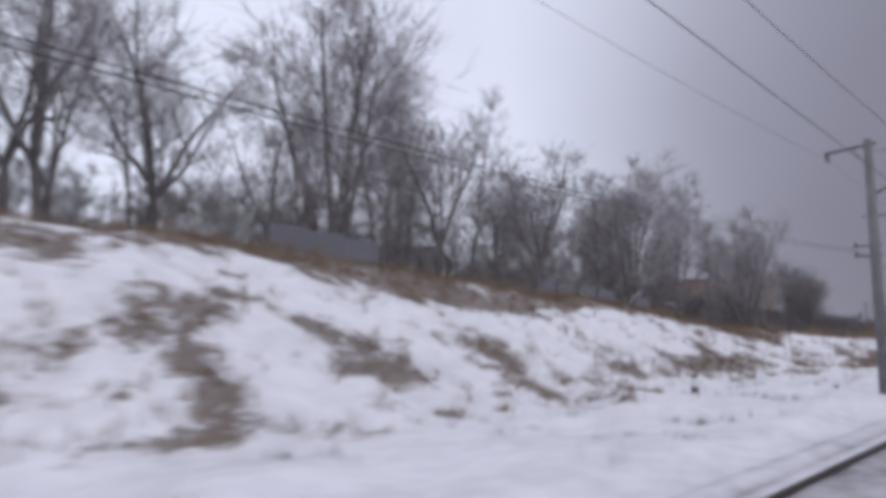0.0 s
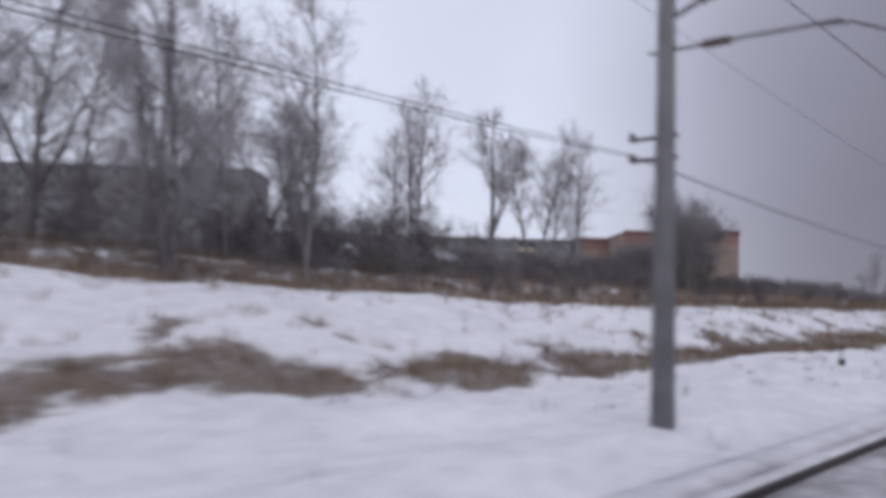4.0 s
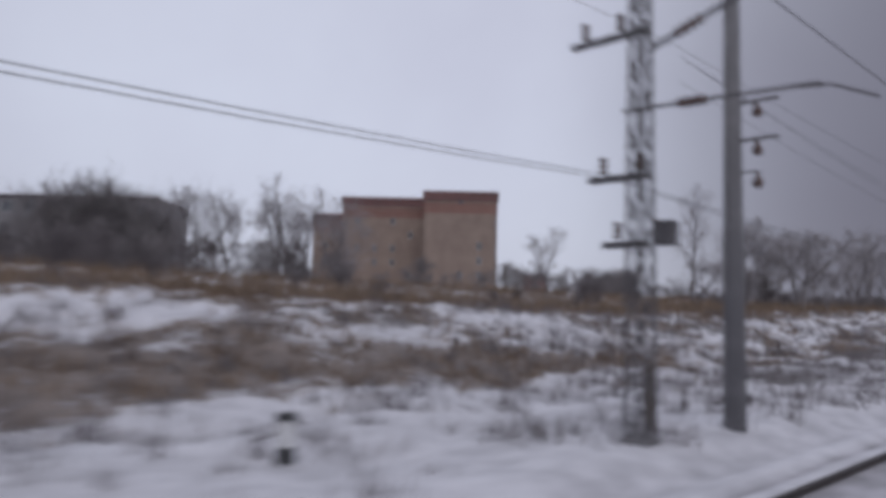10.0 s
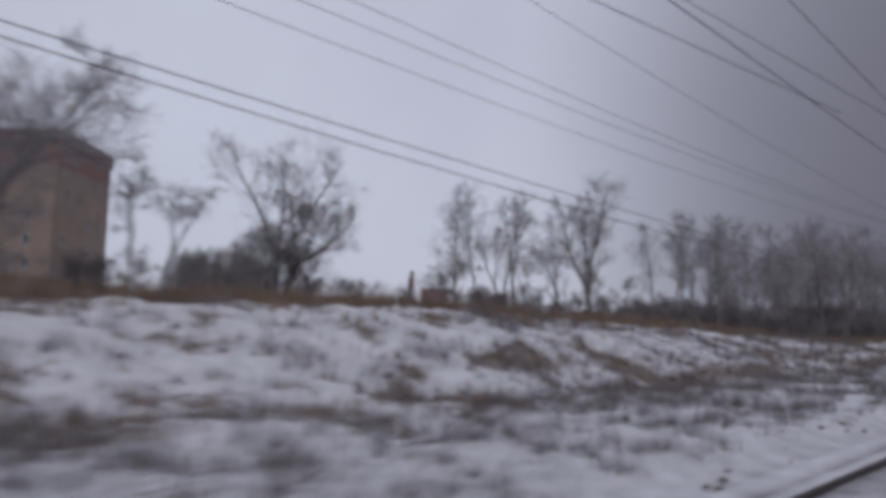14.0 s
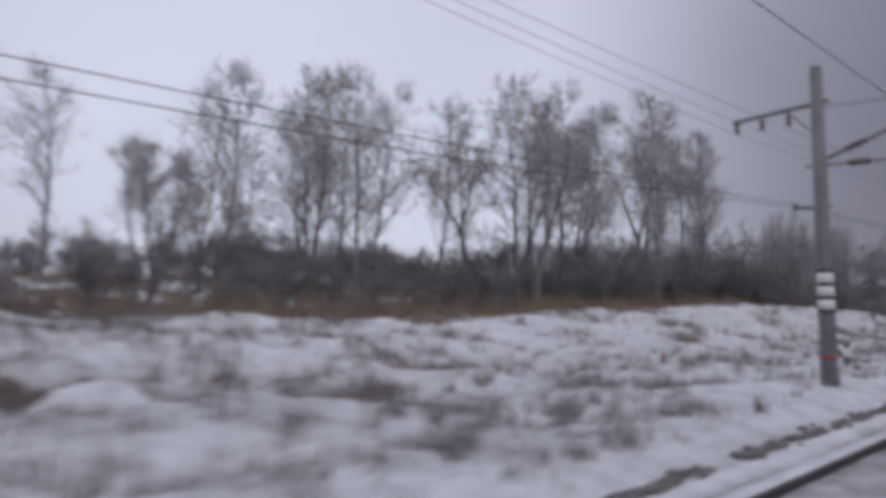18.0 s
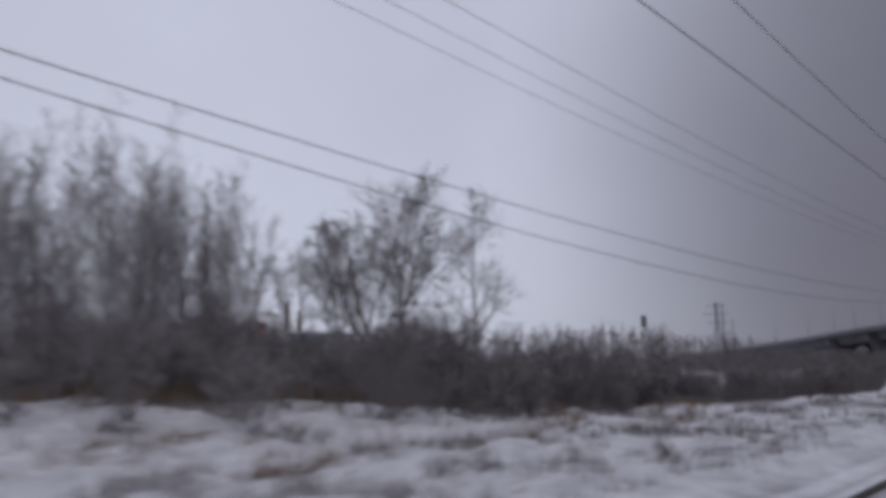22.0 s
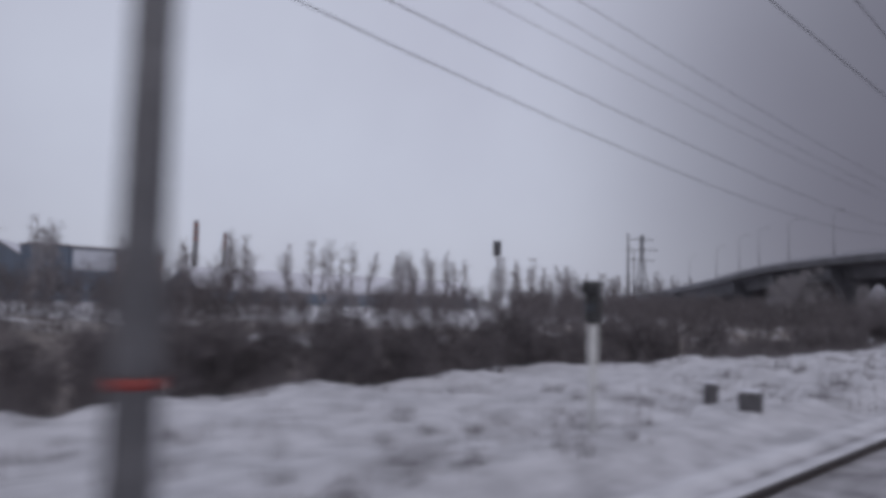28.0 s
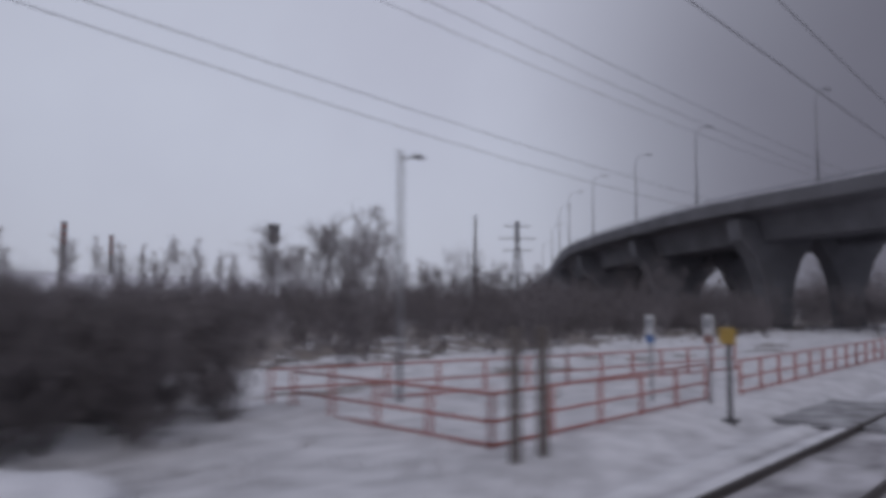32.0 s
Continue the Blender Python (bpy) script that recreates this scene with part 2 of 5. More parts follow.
def make_ground():
    xs = [-3000, -1200, -500, -250, -140, -90] + [-60 + 0.65 * i for i in range(1147)] + [720, 780, 860, 960, 1200, 1600, 2200, 3200, 4500]
    ys = [-3000, -900, -300, -120, -60, -30, -15, -8, -5, -3, -1, 1, 1.8, 2.3, 2.5, 3.2, 3.88, 4.02, 4.15, 4.28, 4.41, 4.52, 4.62, 4.72, 4.85, 4.98, 5.11, 5.24, 5.4] + [5.8 + 0.4 * i for i in range(63)]
    ys += [31.2 + 1.3 * i for i in range(14)] + [50, 53, 57, 62, 68, 75, 84, 95, 110, 130, 160, 200, 260, 340, 450, 650, 1000, 1600, 2600, 4200]
    verts = [(x, y, ground_z(x, y)) for y in ys for x in xs]
    n = len(xs)
    faces = [(j * n + i, j * n + i + 1, (j + 1) * n + i + 1, (j + 1) * n + i) for j in range(len(ys) - 1) for i in range(n - 1)]
    m = bpy.data.materials.new("snowy_ground")
    m.use_nodes = True
    nd, l = m.node_tree.nodes, m.node_tree.links
    b = nd["Principled BSDF"]
    b.inputs["Roughness"].default_value = 0.75
    tc, at = nd.new("ShaderNodeTexCoord"), nd.new("ShaderNodeAttribute")
    at.attribute_name = "growth"
    mp = nd.new("ShaderNodeMapping")
    mp.inputs["Scale"].default_value = (0.8, 1.0, 1.0)
    l.new(tc.outputs["Object"], mp.inputs["Vector"])
    blot, mid, fine = (nd.new("ShaderNodeTexNoise") for _ in range(3))
    for t, sc, de in ((blot, 0.5, 7), (mid, 1.9, 8), (fine, 16.0, 6)):
        t.inputs["Scale"].default_value, t.inputs["Detail"].default_value = sc, de
        l.new(mp.outputs[0], t.inputs["Vector"])

    def sum_of(a, b, gain):
        k = nd.new("ShaderNodeMath")
        k.operation = "MULTIPLY_ADD"
        k.inputs[1].default_value = gain
        l.new(b, k.inputs[0])
        l.new(a, k.inputs[2])
        return k.outputs[0]

    def ramp_of(f, p0, p1, c0, c1):
        r = nd.new("ShaderNodeValToRGB")
        r.color_ramp.elements[0].position, r.color_ramp.elements[1].position = p0, p1
        r.color_ramp.elements[0].color, r.color_ramp.elements[1].color = (*c0, 1), (*c1, 1)
        l.new(f, r.inputs[0])
        return r.outputs[0]

    def mixed(f, c0, c1):
        k = nd.new("ShaderNodeMixRGB")
        l.new(f, k.inputs[0])
        l.new(c0, k.inputs[1])
        l.new(c1, k.inputs[2])
        return k

    # grass shows where the growth breaks through, with ragged edges
    speck = nd.new("ShaderNodeTexNoise")
    speck.inputs["Scale"].default_value, speck.inputs["Detail"].default_value = 4.5, 8
    l.new(mp.outputs[0], speck.inputs["Vector"])
    ragged = sum_of(sum_of(at.outputs["Fac"], mid.outputs["Fac"], 0.8), speck.outputs["Fac"], 1.5)
    shift = nd.new("ShaderNodeMath")
    shift.operation = "MULTIPLY_ADD"
    shift.inputs[1].default_value, shift.inputs[2].default_value = 0.5, -0.2
    l.new(ragged, shift.inputs[0])
    grassy = ramp_of(shift.outputs[0], 0.56, 0.80, (0, 0, 0), (0.9, 0.9, 0.9))
    grime_shade_at = nd.new("ShaderNodeAttribute")
    grime_shade_at.attribute_name = "grime_shade"
    tone = sum_of(mid.outputs["Fac"], blot.outputs["Fac"], 0.6)
    clean = ramp_of(tone, 0.50, 0.95, (0.76, 0.76, 0.81), (0.89, 0.89, 0.93))
    dirty = ramp_of(tone, 0.60, 0.98, (0.15, 0.14, 0.15), (0.50, 0.485, 0.52))
    snow = mixed(grime_shade_at.outputs["Fac"], clean, dirty)
    brown = ramp_of(sum_of(fine.outputs["Fac"], mid.outputs["Fac"], 0.6), 0.55, 1.05, (0.065, 0.052, 0.05), (0.22, 0.168, 0.135))
    mix = mixed(grassy, snow.outputs[0], brown)
    l.new(mix.outputs[0], b.inputs["Base Color"])
    bp = nd.new("ShaderNodeBump")
    bp.inputs["Strength"].default_value, bp.inputs["Distance"].default_value = 0.6, 0.12
    l.new(mid.outputs["Fac"], bp.inputs["Height"])
    l.new(bp.outputs[0], b.inputs["Normal"])
    ob = link_mesh("ground", verts, faces, m, smooth=True)
    layer = ob.data.attributes.new("growth", "FLOAT", "POINT")
    layer.data.foreach_set("value", [patch(v[0], v[1]) for v in verts])
    layer = ob.data.attributes.new("grime_shade", "FLOAT", "POINT")
    layer.data.foreach_set("value", [grime_shade(v[0], v[1]) for v in verts])
    return tagged(ob, "snow-covered railside ground with patches of dry brown grass", "ground", kind="structure")


def growth(x, y):
    """How thickly dry grass and weeds stand out of the snow, 0 to 1."""
    out = (edge_at(x) - 12.0) * ease(400, 425, x) * (1 - ease(548, 560, x)) if x > 400 else 1.6 * ease(160, 170, x) * (1 - ease(192, 205, x))
    g = 0.10 + 0.24 * ease(11.5 + out, 13.5 + out, y) - 0.10 * ease(15, 19, y) + 0.36 * ease(21.5, 27, y) - 0.3 * ease(60, 110, y)
    g += 0.34 * math.exp(-((y - 13.9) / 1.5) ** 2) * ease(55, 75, x) * (1 - ease(145, 166, x))
    g += 0.08 * math.exp(-((x - 302) / 8.0) ** 2) * ease(9, 10, y) * (1 - ease(14, 17, y))
    g += 0.25 * math.exp(-((y - 15.6) / 2.0) ** 2) * ease(95, 120, x) * (1 - ease(185, 200, x))
    g += 0.12 * ease(14, 16, y) * (1 - ease(22, 24, y)) * (ease(150, 165, x) * (1 - ease(188, 198, x)) + 0.4 * ease(208, 218, x) * (1 - ease(236, 246, x)))
    if x < 75:
        g += 0.12 * ease(13, 17, y) + 0.34 * ease(19, 21.5, y) * (1 - ease(27, 31, y)) * (0.4 + 0.6 * ease(5, 25, x)) * (1 - ease(60, 75, x))
    g += 0.10 * ease(150, 200, x) * ease(8, 11, y) * (1 - ease(22, 26, y)) * (1 - ease(300, 325, x))
    if x > 400:
        g += 0.32 * ease(12.6 + out, 15.6 + out, y) * ease(400, 425, x) * (1 - ease(548, 560, x)) * (1 - 0.55 * ease(51, 55, y) * (1 - ease(60, 64, y))) * (1 - ease(120, 140, y)) * (1 - 0.85 * math.exp(-((x - 539) / 9) ** 2 - ((y - 31) / 5) ** 2)) * (1 - 0.7 * math.exp(-((x - 525) / 10) ** 4 - ((y - 21) / 8) ** 4))
    if y < 7:
        g = 0.0
    return g + 0.05 * noise.noise(Vector((x * 0.05, y * 0.12, 1.0)))


def patch(x, y):
    """The same growth broken into clumps, 0 snow to 1 grass."""
    n = 0.6 * noise.noise(Vector((x * 0.28, y * 0.42, 4.0))) + 0.4 * noise.noise(Vector((x * 0.8, y * 1.1, 5.0))) + 0.25 * noise.noise(Vector((x * 2.2, y * 2.6, 6.0)))
    return ease(0.30, 0.62, growth(x, y) + 0.6 * n)


def grime_shade(x, y):
    """Grime on snow by the line, with furrow shade and window dimming painted in."""
    if y < 5.4:
        k = 0.36 + 0.50 * ease(1.4, 2.2, y) * (1 - ease(3.98, 4.12, y)) + 0.5 * math.exp(-((y - 4.60) / 0.13) ** 2) + 0.28 * math.exp(-((y - 5.3) / 0.12) ** 2)
        return k + 0.15 * noise.noise(Vector((x * 0.25, y * 0.8, 2.0)))
    return 0.12 + 0.12 * math.exp(-((y - 5.4) / 0.5) ** 2) + (0.30 * ease(110, 170, x) + 0.08 * ease(300, 400, x)) * (1 - 0.65 * ease(13, 30, y)) + 0.12 * noise.noise(Vector((x * 0.3, y * 0.5, 2.0)))


ground = make_ground()


def snow_mound(x, y, rx, ry, h, seed, label):
    """A low mound of cleared snow with uneven, slumped flanks."""
    bm = bmesh.new()
    bmesh.ops.create_icosphere(bm, subdivisions=5, radius=1)
    g = ground_z(x, y)
    for v in bm.verts:
        o = v.co + Vector((seed, 0, 0))
        k = 1 + 0.16 * noise.noise(o * 1.5) + 0.06 * noise.noise(o * 4) + 0.03 * noise.noise(o * 11)
        v.co = Vector((v.co.x * rx * k, v.co.y * ry * k, math.copysign(abs(v.co.z) ** 1.1, v.co.z) * h * k))
    for f in bm.faces:
        f.smooth = True
    me = bpy.data.meshes.new("snow_mound")
    bm.to_mesh(me)
    bm.free()
    me.materials.append(M["oldsnow"])
    o = new("snow_mound", me)
    o.location = (x, y, g - 0.15)
    return tagged(o, label, "snow mound", "snow mounds")


for args in ((303.2, 11.4, 2.5, 1.3, 1.42), (299.5, 11.8, 2.3, 1.2, 1.34), (309.9, 11.2, 1.1, 0.7, 0.72), (312.6, 12.6, 1.0, 0.7, 0.6), (318.5, 16.2, 1.1, 0.8, 0.75), (545.7, 8.5, 3.3, 1.6, 1.18), (549.6, 9.2, 2.2, 1.1, 0.6), (542.0, 9.0, 1.6, 1.0, 0.55),
             (431.0, 11.6, 1.6, 0.9, 0.6), (517.0, 57.0, 3.6, 1.6, 1.5), (523.0, 57.6, 4.0, 1.6, 1.4), (538.5, 57.4, 2.2, 1.2, 1.2), (452.0, 15.5, 3.5, 1.6, 1.0), (459.0, 17.5, 4.6, 2.6, 2.0), (465.5, 18.5, 4.0, 2.4, 2.0),):
    snow_mound(*args, seed=args[0], label="low rounded mound of piled snow among dry weeds")


# ---- helpers for things ----
def thing(name, label, category, x=0.0, y=0.0, z=0.0, rz=0.0, group=""):
    ob = new(name)
    ob.empty_display_size = 0.2
    ob.matrix_basis = pose(x, y, z, 0, 0, rz)
    return tagged(ob, label, category, group)


def part(name, bm, mat, parent, label=""):
    me = bpy.data.meshes.new(name)
    bm.to_mesh(me)
    bm.free()
    me.materials.append(mat)
    ob = new(name, me)
    ob.parent = parent
    if label:
        ob["label"] = label
    return ob


def again(ob, m, parent=None):
    """One more piece on the same mesh."""
    o = ob.copy()
    scene.collection.objects.link(o)
    o.parent = parent or ob.parent
    o.matrix_basis = m
    return o


def box(bm, size, at=(0, 0, 0), bevel=0.0, turn=None):
    m = Matrix.Translation(at) @ (turn or Matrix()) @ Matrix.Diagonal((*size, 1))
    g = bmesh.ops.create_cube(bm, size=1, matrix=m)
    if bevel:
        es = {e for v in g["verts"] for e in v.link_edges}
        bmesh.ops.bevel(bm, geom=list(es), offset=bevel, segments=1, affect="EDGES")
    return bm


def boxed(size, at=(0, 0, 0), bevel=0.0, turn=None):
    return box(bmesh.new(), size, at, bevel, turn)


def tube(points, radii, sides=8, cap=True):
    """A tube along points; radii one number or one for each point."""
    if not hasattr(radii, "__len__"):
        radii = [radii] * len(points)
    bm = bmesh.new()
    rings = []
    pts = [Vector(p) for p in points]
    for i, p in enumerate(pts):
        way = (pts[min(i + 1, len(pts) - 1)] - pts[max(i - 1, 0)]).normalized()
        q = way.to_track_quat("Z", "Y").to_matrix()
        rings.append([bm.verts.new(p + q @ Vector((math.cos(a), math.sin(a), 0)) * radii[i]) for a in (2 * math.pi * k / sides for k in range(sides))])
    for a, b in zip(rings, rings[1:]):
        for k in range(sides):
            f = bm.faces.new((a[k], a[(k + 1) % sides], b[(k + 1) % sides], b[k]))
            f.smooth = sides > 5
    if cap:
        bm.faces.new(rings[0][::-1])
        bm.faces.new(rings[-1])
    return bm


def lathe(profile, sides=12):
    """Radius and height pairs turned round the z axis."""
    return tube([(0, 0, h) for _, h in profile], [max(r, 0.001) for r, _ in profile], sides)


def bar(a, b, w, d=None):
    """A straight flat bar from a to b."""
    a, b = Vector(a), Vector(b)
    q = (b - a).to_track_quat("Z", "Y").to_matrix().to_4x4()
    return boxed((w, d or w, (b - a).length), (a + b) / 2, 0, q)


# ---- rails of the neighbouring track and of the train's own ----
def make_track(name, yc, label):
    t = thing(name, label, "railway track", 0, yc, 0)
    prof = [(-0.075, -0.18), (0.075, -0.18), (0.075, -0.165), (0.012, -0.14), (0.012, -0.045), (0.037, -0.035), (0.037, 0), (-0.037, 0), (-0.037, -0.035), (-0.012, -0.045), (-0.012, -0.14), (-0.075, -0.165)]
    for s in (-0.76, 0.76):
        n = len(prof)
        vs = [(x, s + a, b) for x in (-300, 1100) for a, b in prof]
        fs = [(k, (k + 1) % n, n + (k + 1) % n, n + k) for k in range(n)] + [tuple(range(n))[::-1], tuple(range(n, 2 * n))]
        link_mesh("rail", vs, fs, M["rail"], t, "dark worn steel rail")
    return t


for nm, yc, lb in (("track_1", 3.19, "snow-filled railway track with dark steel rails"), ("track_2", -0.95, "railway track under the train in snow")):
    tagged(make_track(nm, yc, lb), kind="structure")


# ---- trees ----
def tubes_mesh(name, segs, sides, mat, parent=None):
    """Many thin tapered twigs in one mesh; segs rows of start, end, radius, radius."""
    if not isinstance(segs, tuple):
        segs = tuple(np.array([s[k] for s in segs]) for k in range(4))
    a, b, r0, r1 = segs
    w = b - a
    w /= np.maximum(np.linalg.norm(w, axis=1, keepdims=True), 1e-6)
    ref = np.where(np.abs(w[:, 2:3]) > 0.9, np.array([[1.0, 0, 0]]), np.array([[0, 0, 1.0]]))
    u = np.cross(w, ref)
    u /= np.linalg.norm(u, axis=1, keepdims=True)
    v = np.cross(w, u)
    if sides == 1:
        turn = np.random.RandomState(3).uniform(0, math.pi, len(a))[:, None]
        u = u * np.cos(turn) + v * np.sin(turn)
    ring = []
    for base, rad in (((a, -r0), (a, r0), (b, r1), (b, -r1)) if sides == 1 else ((a, r0), (b, r1))):
        for k in range(sides):
            t = 2 * math.pi * k / sides
            ring.append(base + (u * math.cos(t) + v * math.sin(t)) * rad[:, None])
    verts = np.stack(ring, 1).reshape(-1, 3)
    n = len(a)
    o = (np.arange(n) * 2 * sides)[:, None]
    if sides == 1:
        o = (np.arange(n) * 4)[:, None]
    quads = np.arange(n * 4).reshape(n, 4) if sides == 1 else np.concatenate([np.stack([o[:, 0] + k, o[:, 0] + (k + 1) % sides, o[:, 0] + sides + (k + 1) % sides, o[:, 0] + sides + k], 1) for k in range(sides)])
    me = bpy.data.meshes.new(name)
    me.vertices.add(len(verts)); me.loops.add(len(quads) * 4); me.polygons.add(len(quads))
    me.vertices.foreach_set("co", verts.astype(np.float32).ravel())
    me.loops.foreach_set("vertex_index", quads.astype(np.int32).ravel())
    me.polygons.foreach_set("loop_start", np.arange(0, len(quads) * 4, 4, dtype=np.int32))
    me.update(calc_edges=True)
    me.materials.append(mat)
    ob = new(name, me)
    ob.parent = parent
    return ob


def grow(seed, H, r=0.16, start=0.3, spread=50, limbs=14, reach=0.42, lift=0.35, lean=(0, 0), stems=1, kids=(5, 5, 3), taper=0.25, twig=0.011, clear=0.0, fan=0, crook=0.035):
    """Branch by branch: rows for the trunk and main limbs, and for the finer wood."""
    rng = random.Random(seed)
    thick, thin = [], []

    def limb(p, way, L, rad, level, out, steps):
        pts = [p]
        for i in range(steps):
            way = (way + Vector((rng.gauss(0, 0.10), rng.gauss(0, 0.10), lift * 0.25 + rng.gauss(0, 0.06)))).normalized()
            q = p + way * (L / steps)
            out.append((tuple(p), tuple(q), rad * (1 - 0.75 * i / steps), max(0.004, rad * (1 - 0.75 * (i + 1) / steps))))
            p = q
            pts.append(p)
        return pts, way

    def side(way, ang):
        ax = way.orthogonal().normalized()
        ax.rotate(Matrix.Rotation(rng.uniform(0, 6.283), 3, way))
        w = way.copy()
        w.rotate(Matrix.Rotation(radians(ang), 3, ax))
        return w

    bole = None
    if clear:
        # one bole that forks into several leaders
        p, way = Vector((0, 0, -0.3)), Vector((lean[0], lean[1], 1)).normalized()
        for i in range(4):
            way = (way + Vector((rng.gauss(0, crook), rng.gauss(0, crook), 0.03))).normalized()
            q = p + way * ((H * clear + 0.3) / 4)
            thick.append((tuple(p), tuple(q), r * (1.12 - 0.09 * i), r * (1.03 - 0.09 * i)))
            p = q
        bole, bole_way, H, r, swing = p, way, H * (1 - clear), r * 0.66, rng.uniform(0, 6.283)
    for s in range(stems):
        base = Vector((rng.uniform(-0.3, 0.3), rng.uniform(-0.3, 0.3), -0.3)) if stems > 1 else Vector((0, 0, -0.3))
        way = Vector((lean[0] + (rng.gauss(0, 0.22) if stems > 1 else 0), lean[1] + (rng.gauss(0, 0.22) if stems > 1 else 0), 1)).normalized()
        if bole:
            a, b = swing + 6.283 * (s + rng.uniform(-0.25, 0.25)) / stems, math.tan(radians(fan * rng.uniform(0.35, 1.25)))
            base, way = bole, (bole_way + Vector((math.cos(a) * b, math.sin(a) * b, 0))).normalized()
        h = H * rng.uniform(0.75, 1.0) if stems > 1 else H
        pts, p, n = [base], base, 10
        for i in range(n):
            way = (way + Vector((rng.gauss(0, crook), rng.gauss(0, crook), 0.01 + 0.3 * crook))).normalized()
            q = p + way * ((h + (0 if bole else 0.3)) / n)
            thick.append((tuple(p), tuple(q), r * (1 - (1 - taper) * i / n), r * (1 - (1 - taper) * (i + 1) / n)))
            p = q
            pts.append(p)
        for k in range(max(3, limbs // stems)):
            f = start + (0.98 - start) * (k + rng.random()) / max(3, limbs // stems)
            i = min(n - 1, int(f * n))
            at = pts[i].lerp(pts[i + 1], f * n - i)
            L1 = h * reach * (1.05 - 0.75 * abs(f - 0.45) / 0.55) * rng.uniform(0.7, 1.15)
            way1 = side((pts[i + 1] - pts[i]).normalized(), spread * rng.uniform(0.7, 1.2))
            pts1, w1 = limb(at, way1, L1, max(0.02, r * 0.42 * (1.15 - f)), 1, thick, 5)
            for j in range(kids[0]):
                g = rng.uniform(0.25, 1.0)
                i1 = min(4, int(g * 5))
                at2 = pts1[i1].lerp(pts1[i1 + 1], g * 5 - i1)
                pts2, w2 = limb(at2, side((pts1[i1 + 1] - pts1[i1]).normalized(), rng.uniform(25, 60)), L1 * rng.uniform(0.35, 0.6), max(0.012, r * 0.16 * (1.1 - g * 0.5)), 2, thin, 3)
                for c in range(kids[1]):
                    e = rng.uniform(0.2, 1.0)
                    i2 = min(2, int(e * 3))
                    at3 = pts2[i2].lerp(pts2[i2 + 1], e * 3 - i2)
                    L3 = L1 * rng.uniform(0.22, 0.46)
                    pts3, w3 = limb(at3, side((pts2[i2 + 1] - pts2[i2]).normalized(), rng.uniform(20, 55)), L3, twig * 1.3, 3, thin, 2)
                    for d in range(kids[2]):
                        at4 = pts3[rng.randint(0, 1)].lerp(pts3[2], rng.random())
                        limb(at4, side(w3, rng.uniform(15, 50)), L3 * rng.uniform(0.45, 1.0), twig, 4, thin, 1)
    return thick, thin


def tree_kind(seed, label, category="tree", trunk=None, leaf=None, **kw):
    thick, thin = grow(seed, **kw)
    t = thing("bare_tree" if category == "tree" else "bare_bush", label, category, 0, 0, -500)
    tubes_mesh("trunk", thick, 6, M[trunk or "bark"], t)
    tubes_mesh("crown", thin, 1, M[leaf or "twig"], t)
    return t


